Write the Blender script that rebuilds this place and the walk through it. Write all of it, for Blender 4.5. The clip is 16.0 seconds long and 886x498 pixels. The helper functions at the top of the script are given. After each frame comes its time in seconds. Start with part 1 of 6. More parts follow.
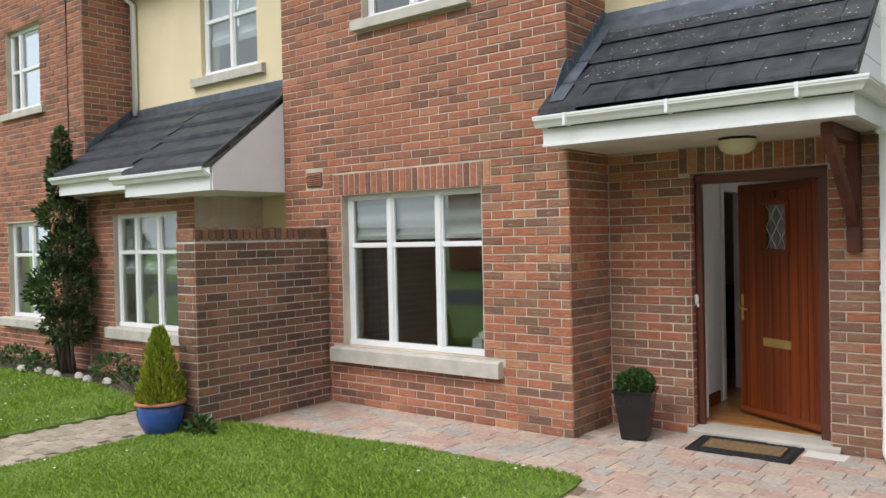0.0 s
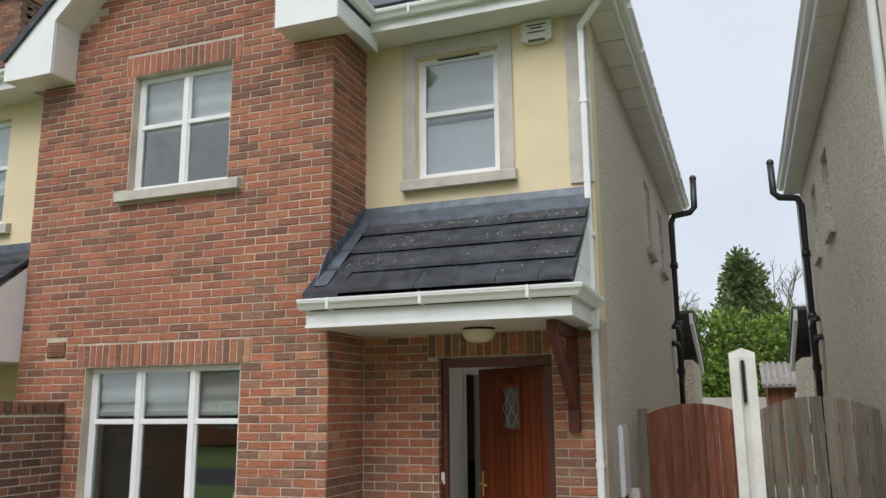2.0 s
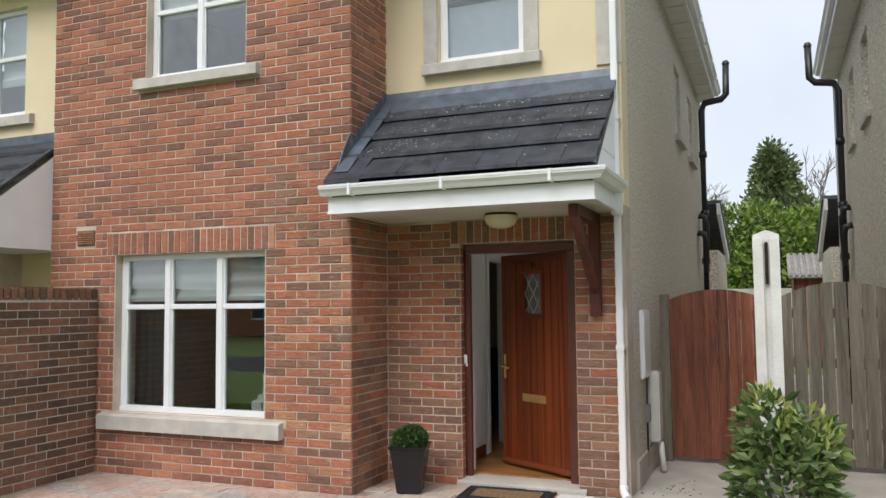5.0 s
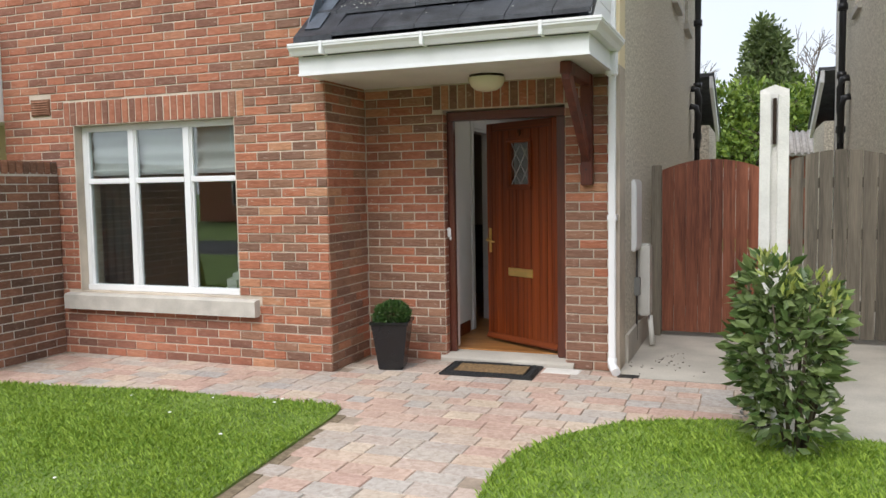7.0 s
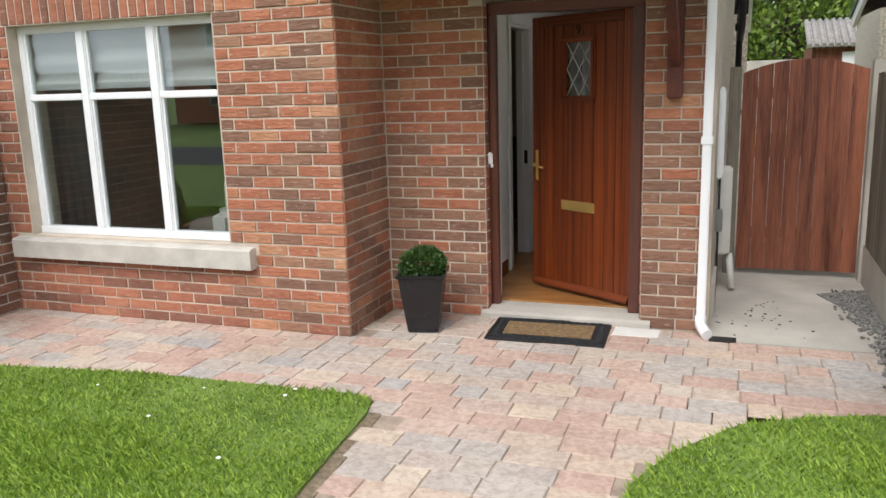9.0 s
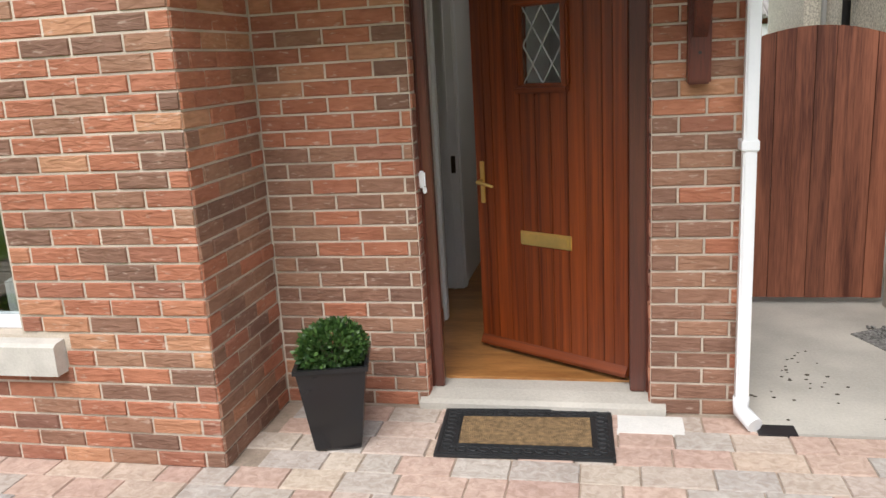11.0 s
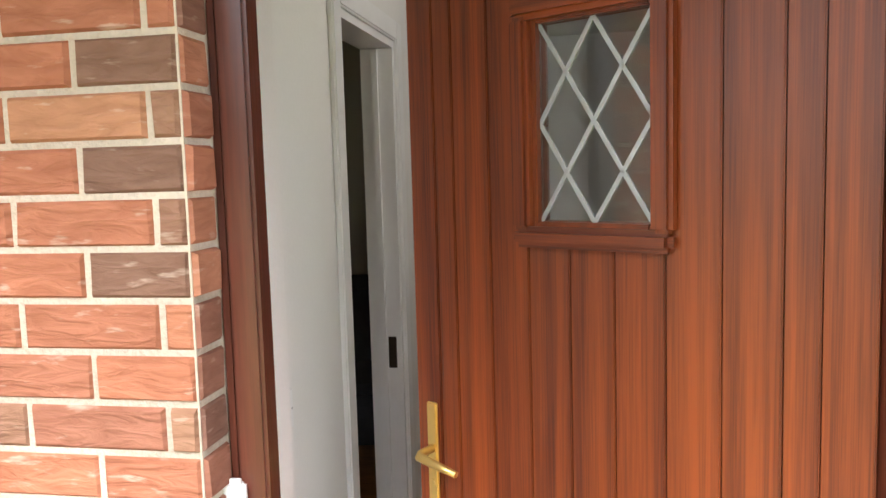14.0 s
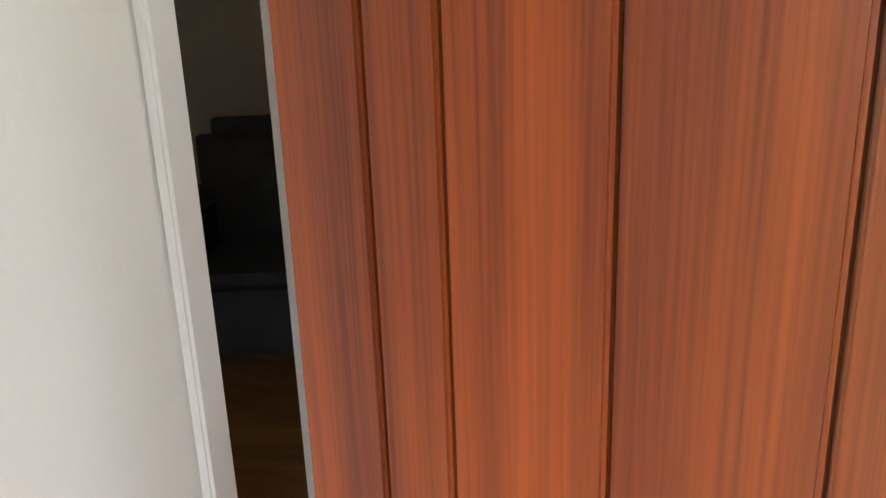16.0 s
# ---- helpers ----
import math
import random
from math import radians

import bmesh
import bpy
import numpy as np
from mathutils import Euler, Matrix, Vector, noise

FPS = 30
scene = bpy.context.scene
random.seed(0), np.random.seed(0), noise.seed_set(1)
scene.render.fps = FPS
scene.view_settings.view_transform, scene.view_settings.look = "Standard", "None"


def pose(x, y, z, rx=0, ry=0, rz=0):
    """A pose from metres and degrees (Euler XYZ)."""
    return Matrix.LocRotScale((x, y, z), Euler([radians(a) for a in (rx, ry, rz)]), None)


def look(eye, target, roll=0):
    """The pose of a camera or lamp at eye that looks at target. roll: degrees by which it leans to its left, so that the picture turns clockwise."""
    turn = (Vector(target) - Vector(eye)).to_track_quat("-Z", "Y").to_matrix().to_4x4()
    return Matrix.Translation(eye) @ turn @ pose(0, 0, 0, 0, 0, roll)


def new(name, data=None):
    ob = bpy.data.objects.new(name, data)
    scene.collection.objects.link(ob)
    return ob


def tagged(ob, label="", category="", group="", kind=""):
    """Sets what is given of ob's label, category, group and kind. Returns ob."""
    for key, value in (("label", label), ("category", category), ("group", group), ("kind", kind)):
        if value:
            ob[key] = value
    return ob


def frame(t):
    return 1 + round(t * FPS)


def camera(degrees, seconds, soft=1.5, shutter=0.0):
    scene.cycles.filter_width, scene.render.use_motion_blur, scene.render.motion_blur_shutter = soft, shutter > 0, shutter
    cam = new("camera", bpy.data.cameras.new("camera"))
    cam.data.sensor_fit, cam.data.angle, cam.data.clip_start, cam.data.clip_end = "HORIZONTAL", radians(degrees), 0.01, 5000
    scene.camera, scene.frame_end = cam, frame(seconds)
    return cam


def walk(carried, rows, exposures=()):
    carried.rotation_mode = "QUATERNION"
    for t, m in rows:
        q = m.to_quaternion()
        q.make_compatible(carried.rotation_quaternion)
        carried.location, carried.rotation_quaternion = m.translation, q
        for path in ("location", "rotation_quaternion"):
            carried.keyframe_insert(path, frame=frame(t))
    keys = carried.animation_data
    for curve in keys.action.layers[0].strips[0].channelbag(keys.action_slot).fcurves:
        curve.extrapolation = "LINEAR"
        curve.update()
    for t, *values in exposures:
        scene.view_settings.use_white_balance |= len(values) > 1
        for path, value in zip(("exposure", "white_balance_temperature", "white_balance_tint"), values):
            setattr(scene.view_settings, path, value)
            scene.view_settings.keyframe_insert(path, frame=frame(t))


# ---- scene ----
cam = camera(58.0, 16.0)
# seconds, place, tilt, lean, heading
ROWS = [
    (0.0, 0.184, -0.264, 1.641, 89.235, 1.246, 38.596),
    (0.5, 0.263, -0.387, 1.553, 88.576, 0.378, 28.802),
    (1.0, 0.331, -0.508, 1.553, 88.594, 0.041, 24.646),
    (1.5, 0.313, -0.534, 1.602, 94.293, 0.229, 22.399),
    (2.0, 0.253, -0.635, 1.686, 101.239, 0.557, 20.471),
    (2.5, 0.273, -0.666, 1.744, 107.172, 0.337, 19.989),
    (3.0, 0.295, -0.649, 1.717, 109.491, -0.273, 20.264),
    (3.5, 0.268, -0.621, 1.722, 106.772, -0.315, 20.790),
    (4.0, 0.247, -0.621, 1.681, 102.331, -0.042, 21.256),
    (4.5, 0.238, -0.631, 1.661, 97.634, 0.290, 21.776),
    (5.0, 0.276, -0.583, 1.608, 93.784, 0.567, 22.400),
    (7.5, 0.010, -0.044, 1.468, 83.433, 1.203, 21.141),
    (8.0, -0.213, 0.198, 1.523, 80.837, 1.273, 21.580),
    (10.5, -1.327, 2.200, 1.647, 77.057, 2.522, 13.889),
    (11.0, -1.449, 2.587, 1.629, 76.676, 3.179, 11.286),
    (11.5, -1.547, 3.057, 1.570, 75.279, 3.601, 8.494),
    (12.0, -1.659, 3.464, 1.589, 78.409, 3.006, 7.762),
    (12.5, -1.691, 3.919, 1.691, 85.293, 2.082, 8.238),
    (13.0, -1.685, 4.298, 1.703, 91.907, 0.507, 9.137),
    (13.5, -1.709, 4.695, 1.655, 89.246, 0.832, 9.094),
    (14.0, -1.759, 5.067, 1.594, 84.367, 1.637, 10.294),
    (14.5, -1.799, 5.445, 1.545, 80.403, 2.224, 10.914),
    (15.0, -1.900, 5.788, 1.484, 76.384, 2.436, 9.764),
    (15.5, -1.966, 6.081, 1.437, 73.510, 2.257, 8.817),
    (16.0, -1.971, 6.288, 1.426, 72.846, 2.010, 8.069),
]
walk(cam, [(t, pose(x, y, z, rx, ry, rz)) for t, x, y, z, rx, ry, rz in ROWS], exposures=[(0.0, 0.75), (1.0, 0.9), (2.0, 0.55), (3.0, 0.15), (4.0, 0.35), (5.0, 0.72), (7.5, 0.95), (8.0, 1.0), (10.5, 1.1), (11.5, 1.4), (12.0, 1.75), (12.5, 2.5), (13.0, 2.85), (14.0, 2.85), (15.0, 3.2), (16.0, 3.4)])

# ---- world and sun: overcast sky ----
world = bpy.data.worlds.new("sky")
scene.world = world
world.use_nodes = True
wn, wl = world.node_tree.nodes, world.node_tree.links
sky = wn.new("ShaderNodeTexSky")
sky.sky_type = "NISHITA"
sky.sun_disc = False
sky.sun_elevation, sky.sun_rotation = radians(50), radians(188)
sky.dust_density, sky.air_density, sky.ozone_density = 3.0, 1.0, 1.0
cover = wn.new("ShaderNodeMixRGB")
cover.inputs[0].default_value = 0.82
cover.inputs[2].default_value = (8.2, 8.6, 9.2, 1)
cloud = wn.new("ShaderNodeTexNoise")
cloud.inputs["Scale"].default_value, cloud.inputs["Detail"].default_value = 2.2, 5
cramp = wn.new("ShaderNodeValToRGB")
cramp.color_ramp.elements[0].position, cramp.color_ramp.elements[1].position = 0.3, 0.75
cramp.color_ramp.elements[0].color, cramp.color_ramp.elements[1].color = (6.4, 6.9, 7.8, 1), (8.8, 9.2, 9.8, 1)
wl.new(cloud.outputs[0], cramp.inputs[0])
wl.new(cramp.outputs[0], cover.inputs[2])
wl.new(sky.outputs[0], cover.inputs[1])
wl.new(cover.outputs[0], wn["Background"].inputs[0])
wn["Background"].inputs[1].default_value = 0.08
sun = new("sun", bpy.data.lights.new("sun", "SUN"))
sun.data.energy, sun.data.angle, sun.data.color = 1.5, radians(40), (1.0, 0.98, 0.97)
sun.matrix_world = look((-5, -16, 28.0), (-2, 6, 1))


# ---- materials ----
def mat(name, col, rough=0.6, metal=0.0, var=0.12, scale=6.0, bump=0.1, bscale=60.0, col2=None, stretch=None, spec=0.5):
    """A surface with variation at two scales and fine relief."""
    m = bpy.data.materials.new(name)
    m.use_nodes = True
    n, l = m.node_tree.nodes, m.node_tree.links
    b = n["Principled BSDF"]
    b.inputs["Roughness"].default_value, b.inputs["Metallic"].default_value = rough, metal
    b.inputs["Specular IOR Level"].default_value = spec
    tc = n.new("ShaderNodeTexCoord")
    mp = n.new("ShaderNodeMapping")
    if stretch:
        mp.inputs["Scale"].default_value = stretch
    l.new(tc.outputs["Object"], mp.inputs[0])
    big, fine = n.new("ShaderNodeTexNoise"), n.new("ShaderNodeTexNoise")
    big.inputs["Scale"].default_value, fine.inputs["Scale"].default_value = scale, bscale
    big.inputs["Detail"].default_value, fine.inputs["Detail"].default_value = 5, 4
    l.new(mp.outputs[0], big.inputs[0])
    l.new(mp.outputs[0], fine.inputs[0])
    add = n.new("ShaderNodeMath")
    add.operation = "MULTIPLY_ADD"
    add.inputs[1].default_value = 0.35
    l.new(fine.outputs[0], add.inputs[0])
    l.new(big.outputs[0], add.inputs[2])
    r = n.new("ShaderNodeValToRGB")
    r.color_ramp.elements[0].position, r.color_ramp.elements[1].position = 0.45, 0.9
    c2 = col2 or tuple(min(1, c * (1 + var)) for c in col)
    c1 = tuple(c * (1 - var) for c in col)
    r.color_ramp.elements[0].color, r.color_ramp.elements[1].color = (*c1, 1), (*c2, 1)
    l.new(add.outputs[0], r.inputs[0])
    l.new(r.outputs[0], b.inputs["Base Color"])
    if bump:
        bp = n.new("ShaderNodeBump")
        bp.inputs["Strength"].default_value, bp.inputs["Distance"].default_value = bump, 0.01
        l.new(fine.outputs[0], bp.inputs["Height"])
        l.new(bp.outputs[0], b.inputs["Normal"])
    return m


def pieces_mat(name, stops, rough, per_object, bump=0.5, bscale=45.0, dirt=0.3, lime=0.0):
    """Bricks or pavers: one tone a piece, with grain and stains."""
    m = bpy.data.materials.new(name)
    m.use_nodes = True
    n, l = m.node_tree.nodes, m.node_tree.links
    b = n["Principled BSDF"]
    b.inputs["Roughness"].default_value = rough
    b.inputs["Specular IOR Level"].default_value = 0.25
    src = n.new("ShaderNodeObjectInfo").outputs["Random"] if per_object else n.new("ShaderNodeNewGeometry").outputs["Random Per Island"]
    r = n.new("ShaderNodeValToRGB")
    e = r.color_ramp.elements
    while len(e) < len(stops):
        e.new(0.5)
    for k, (p, c) in enumerate(stops):
        e[k].position, e[k].color = p, (*c, 1)
    l.new(src, r.inputs[0])
    tc = n.new("ShaderNodeTexCoord")
    geo = n.new("ShaderNodeNewGeometry")
    big, fine, mid = (n.new("ShaderNodeTexNoise") for _ in range(3))
    big.inputs["Scale"].default_value, fine.inputs["Scale"].default_value, mid.inputs["Scale"].default_value = 1.1, bscale, 9
    for q in (big, fine, mid):
        q.inputs["Detail"].default_value = 5
        l.new(geo.outputs["Position"], q.inputs[0])
    crease = n.new("ShaderNodeMapping")
    crease.inputs["Scale"].default_value = (0.3, 0.3, 1.15)
    l.new(geo.outputs["Position"], crease.inputs[0])
    l.new(crease.outputs[0], fine.inputs[0])
    fine.inputs["Distortion"].default_value = 0.8
    s = n.new("ShaderNodeMixRGB")
    s.blend_type = "MULTIPLY"
    s.inputs[0].default_value = 0.55
    l.new(r.outputs[0], s.inputs[1])
    g = n.new("ShaderNodeValToRGB")
    g.color_ramp.elements[0].position, g.color_ramp.elements[1].position = 0.35, 0.62
    g.color_ramp.elements[0].color = (0.62, 0.55, 0.5, 1)
    l.new(fine.outputs[0], g.inputs[0])
    l.new(g.outputs[0], s.inputs[2])
    d = n.new("ShaderNodeMixRGB")
    d.blend_type = "MULTIPLY"
    d.inputs[0].default_value = dirt
    dr = n.new("ShaderNodeValToRGB")
    dr.color_ramp.elements[0].position, dr.color_ramp.elements[1].position = 0.38, 0.62
    dr.color_ramp.elements[0].color = (0.45, 0.42, 0.4, 1)
    mixn = n.new("ShaderNodeMath")
    mixn.operation = "MULTIPLY_ADD"
    mixn.inputs[1].default_value = 0.4
    l.new(mid.outputs[0], mixn.inputs[0])
    sub = n.new("ShaderNodeMath")
    sub.operation = "MULTIPLY"
    sub.inputs[1].default_value = 0.6
    l.new(big.outputs[0], sub.inputs[0])
    l.new(sub.outputs[0], mixn.inputs[2])
    l.new(mixn.outputs[0], dr.inputs[0])
    l.new(s.outputs[0], d.inputs[1])
    l.new(dr.outputs[0], d.inputs[2])
    # pale lime specks along the creases
    speck, sr_, lm = n.new("ShaderNodeTexNoise"), n.new("ShaderNodeValToRGB"), n.new("ShaderNodeMixRGB")
    speck.inputs["Scale"].default_value, speck.inputs["Detail"].default_value = 62, 3
    l.new(crease.outputs[0], speck.inputs[0])
    sr_.color_ramp.elements[0].position, sr_.color_ramp.elements[1].position = 0.62, 0.74
    sr_.color_ramp.elements[0].color, sr_.color_ramp.elements[1].color = (0, 0, 0, 1), (lime, lime, lime, 1)
    l.new(speck.outputs[0], sr_.inputs[0])
    l.new(sr_.outputs[0], lm.inputs[0])
    l.new(d.outputs[0], lm.inputs[1])
    lm.inputs[2].default_value = (0.60, 0.47, 0.38, 1)
    l.new(lm.outputs[0], b.inputs["Base Color"])
    bp = n.new("ShaderNodeBump")
    bp.inputs["Strength"].default_value, bp.inputs["Distance"].default_value = bump, 0.012
    l.new(fine.outputs[0], bp.inputs["Height"])
    l.new(bp.outputs[0], b.inputs["Normal"])
    return m


def wood_mat(name, dark, light, rough=0.45, across=(30, 30, 1.2), coat=0.0, per_object=True):
    """Wood with grain along z (or as across says), one tone a board."""
    m = bpy.data.materials.new(name)
    m.use_nodes = True
    n, l = m.node_tree.nodes, m.node_tree.links
    b = n["Principled BSDF"]
    b.inputs["Roughness"].default_value, b.inputs["Coat Weight"].default_value, b.inputs["Coat Roughness"].default_value = rough, coat, 0.25
    tc, oi = n.new("ShaderNodeTexCoord"), n.new("ShaderNodeObjectInfo")
    mp = n.new("ShaderNodeMapping")
    mp.inputs["Scale"].default_value = across
    l.new(tc.outputs["Object"], mp.inputs[0])
    sh = n.new("ShaderNodeMath")
    sh.operation = "MULTIPLY"
    sh.inputs[1].default_value = 37.0
    l.new(oi.outputs["Random"], sh.inputs[0])
    if per_object:
        l.new(sh.outputs[0], mp.inputs["Location"])
    a, f = n.new("ShaderNodeTexNoise"), n.new("ShaderNodeTexNoise")
    a.inputs["Scale"].default_value, f.inputs["Scale"].default_value = 0.6, 6.5
    a.inputs["Detail"].default_value, f.inputs["Detail"].default_value = 6, 6
    a.inputs["Distortion"].default_value = 0.6
    l.new(mp.outputs[0], a.inputs[0])
    l.new(mp.outputs[0], f.inputs[0])
    ad = n.new("ShaderNodeMath")
    ad.operation = "MULTIPLY_ADD"
    ad.inputs[1].default_value = 0.55
    l.new(f.outputs[0], ad.inputs[0])
    l.new(a.outputs[0], ad.inputs[2])
    r = n.new("ShaderNodeValToRGB")
    r.color_ramp.elements[0].position, r.color_ramp.elements[1].position = 0.56, 0.98
    r.color_ramp.elements[0].color, r.color_ramp.elements[1].color = (*dark, 1), (*light, 1)
    l.new(ad.outputs[0], r.inputs[0])
    tone = n.new("ShaderNodeHueSaturation")
    tr = n.new("ShaderNodeMapRange")
    tr.inputs["To Min"].default_value, tr.inputs["To Max"].default_value = (0.84, 1.16) if per_object else (1.0, 1.0)
    l.new(oi.outputs["Random"], tr.inputs["Value"])
    l.new(tr.outputs[0], tone.inputs["Value"])
    l.new(r.outputs[0], tone.inputs["Color"])
    l.new(tone.outputs[0], b.inputs["Base Color"])
    bp = n.new("ShaderNodeBump")
    bp.inputs["Strength"].default_value, bp.inputs["Distance"].default_value = 0.12, 0.004
    l.new(f.outputs[0], bp.inputs["Height"])
    l.new(bp.outputs[0], b.inputs["Normal"])
    return m


def glass_mat(name, tint=(0.9, 0.95, 0.95), rough=0.0):
    m = bpy.data.materials.new(name)
    m.use_nodes = True
    n, l = m.node_tree.nodes, m.node_tree.links
    g, t, x = n.new("ShaderNodeBsdfGlossy"), n.new("ShaderNodeBsdfTransparent"), n.new("ShaderNodeMixShader")
    g.inputs["Roughness"].default_value = rough
    t.inputs[0].default_value = (*tint, 1)
    fr = n.new("ShaderNodeLayerWeight")
    fr.inputs[0].default_value = 0.5
    pw, sc = n.new("ShaderNodeMath"), n.new("ShaderNodeMath")
    pw.operation, sc.operation = "POWER", "MULTIPLY_ADD"
    pw.inputs[1].default_value, sc.inputs[1].default_value, sc.inputs[2].default_value = 3.0, 0.6, 0.13
    l.new(fr.outputs["Facing"], pw.inputs[0])
    l.new(pw.outputs[0], sc.inputs[0])
    l.new(sc.outputs[0], x.inputs[0])
    l.new(t.outputs[0], x.inputs[1])
    l.new(g.outputs[0], x.inputs[2])
    l.new(x.outputs[0], n["Material Output"].inputs[0])
    return m


def leaf_mat(name, dark, light, rough=0.45):
    m = bpy.data.materials.new(name)
    m.use_nodes = True
    n, l = m.node_tree.nodes, m.node_tree.links
    b = n["Principled BSDF"]
    b.inputs["Roughness"].default_value = rough
    r = n.new("ShaderNodeValToRGB")
    r.color_ramp.elements[0].color, r.color_ramp.elements[1].color = (*dark, 1), (*light, 1)
    l.new(n.new("ShaderNodeNewGeometry").outputs["Random Per Island"], r.inputs[0])
    l.new(r.outputs[0], b.inputs["Base Color"])
    tr = n.new("ShaderNodeBsdfTranslucent")
    l.new(r.outputs[0], tr.inputs[0])
    x = n.new("ShaderNodeMixShader")
    x.inputs[0].default_value = 0.25
    l.new(b.outputs[0], x.inputs[1])
    l.new(tr.outputs[0], x.inputs[2])
    l.new(x.outputs[0], n["Material Output"].inputs[0])
    return m


BRICKS_FAR = [(0.0, (0.22, 0.115, 0.085)), (0.3, (0.32, 0.145, 0.10)), (0.6, (0.41, 0.165, 0.103)), (0.85, (0.45, 0.18, 0.11)), (1.0, (0.48, 0.225, 0.14))]
M_BRICK = pieces_mat("fired_brick", [(0.0, (0.34, 0.15, 0.10)), (0.3, (0.42, 0.168, 0.10)), (0.7, (0.48, 0.192, 0.112)), (1.0, (0.53, 0.285, 0.165))], 0.85, True, bump=0.9, lime=0.55)
M_BRICK_BROWN = pieces_mat("brown_fired_brick", [(0.0, (0.225, 0.128, 0.092)), (0.5, (0.30, 0.162, 0.11)), (1.0, (0.37, 0.205, 0.132))], 0.85, True, bump=0.9, lime=0.45)
M_OLDBRICK_ONE = pieces_mat("weathered_single_brick", [(0.0, (0.15, 0.095, 0.07)), (0.5, (0.25, 0.135, 0.09)), (1.0, (0.36, 0.18, 0.115))], 0.9, True, dirt=0.6, lime=0.3)
M_BRICK_J = pieces_mat("fired_brick_joined", BRICKS_FAR, 0.85, False, lime=0.3)
M_OLDBRICK = pieces_mat("weathered_brick", [(0.0, (0.15, 0.095, 0.07)), (0.5, (0.25, 0.135, 0.09)), (1.0, (0.36, 0.18, 0.115))], 0.9, False, dirt=0.6, lime=0.3)
M_MORTAR = mat("mortar", (0.53, 0.455, 0.37), 0.95, var=0.25, scale=3, bump=0.5, bscale=120)
PAVE = [(0.0, (0.54, 0.38, 0.32)), (0.3, (0.60, 0.45, 0.37)), (0.5, (0.50, 0.46, 0.42)), (0.7, (0.62, 0.49, 0.39)), (0.85, (0.47, 0.45, 0.43)), (1.0, (0.66, 0.54, 0.42))]
M_PAVE = pieces_mat("block_paver", PAVE, 0.9, True, bscale=90, dirt=0.35)
M_PAVE_J = pieces_mat("block_paver_joined", PAVE, 0.9, False, bscale=90, dirt=0.35)
OLDPAVE = [(0.0, (0.36, 0.31, 0.24)), (0.5, (0.46, 0.40, 0.31)), (1.0, (0.54, 0.47, 0.38))]
M_OLDPAVE = pieces_mat("old_paver", OLDPAVE, 0.9, False)
M_JOINT = mat("joint_sand", (0.33, 0.26, 0.20), 0.95, var=0.3, scale=8, bump=0.4)
M_PVC = mat("white_pvc", (0.80, 0.81, 0.82), 0.3, var=0.04, scale=3, bump=0.02)
M_PVC2 = mat("white_soffit_board", (0.72, 0.71, 0.69), 0.45, var=0.08, scale=2.5, bump=0.05)
M_CREAM = mat("cream_render", (0.74, 0.63, 0.42), 0.85, var=0.06, scale=1.5, bump=0.25, bscale=150)
M_DASH = mat("pebble_dash", (0.56, 0.49, 0.38), 0.9, var=0.45, scale=38, bump=1.0, bscale=60, col2=(0.84, 0.78, 0.66))
M_SILL = mat("cast_concrete", (0.50, 0.47, 0.42), 0.85, var=0.15, scale=7, bump=0.25, bscale=90)
M_CONC = mat("concrete_slab", (0.44, 0.41, 0.36), 0.9, var=0.2, scale=2.2, bump=0.35, bscale=70)
M_SLATE = mat("roof_tile", (0.022, 0.025, 0.032), 0.5, var=0.4, scale=7, bump=0.4, bscale=60, col2=(0.062, 0.068, 0.082))
M_LICHEN = mat("lichen", (0.52, 0.54, 0.48), 0.95, var=0.2)
M_LEAD = mat("lead_flashing", (0.10, 0.12, 0.15), 0.5, 0.25, var=0.3, scale=9, bump=0.35, bscale=25)
M_BLACK = mat("black_pvc", (0.016, 0.016, 0.018), 0.4, var=0.2)
M_GLOSSBLACK = mat("gloss_black_pot", (0.012, 0.012, 0.014), 0.25, var=0.2, bump=0.05)
M_DOOR = wood_mat("mahogany_door", (0.070, 0.0112, 0.0026), (0.222, 0.045, 0.0068), 0.42, (62, 62, 0.9), 0.10)
M_DOORH = wood_mat("mahogany_rail", (0.070, 0.0112, 0.0026), (0.222, 0.045, 0.0068), 0.42, (0.9, 62, 62), 0.10)
M_FRAME = wood_mat("dark_stained_frame", (0.055, 0.016, 0.011), (0.12, 0.034, 0.02), 0.34, (26, 26, 1.0), 0.6)
M_BRACKET = wood_mat("bracket_wood", (0.055, 0.012, 0.006), (0.15, 0.034, 0.016), 0.5, (18, 18, 1.5))
M_GATE = wood_mat("red_stained_board", (0.085, 0.022, 0.010), (0.29, 0.10, 0.052), 0.75, (22, 22, 1.1))
M_GREYWOOD = wood_mat("weathered_board", (0.085, 0.075, 0.058), (0.23, 0.20, 0.155), 0.85, (20, 20, 1.0))
M_BRASS = mat("polished_brass", (0.80, 0.58, 0.20), 0.33, 0.85, var=0.1, scale=12, bump=0.03)
M_GLASS = glass_mat("window_glass")
M_LEADED = mat("lead_came", (0.42, 0.44, 0.45), 0.45, 0.5, var=0.15)
M_BLIND = mat("fabric_blind", (0.74, 0.75, 0.72), 0.9, var=0.05, scale=4, bump=0.15, bscale=200)
M_CURTAIN = mat("grey_curtain", (0.36, 0.38, 0.40), 0.9, var=0.1, scale=12, bump=0.2)
M_PLASTER = mat("white_painted_plaster", (0.76, 0.76, 0.75), 0.7, var=0.03, scale=1.5, bump=0.06, bscale=90)
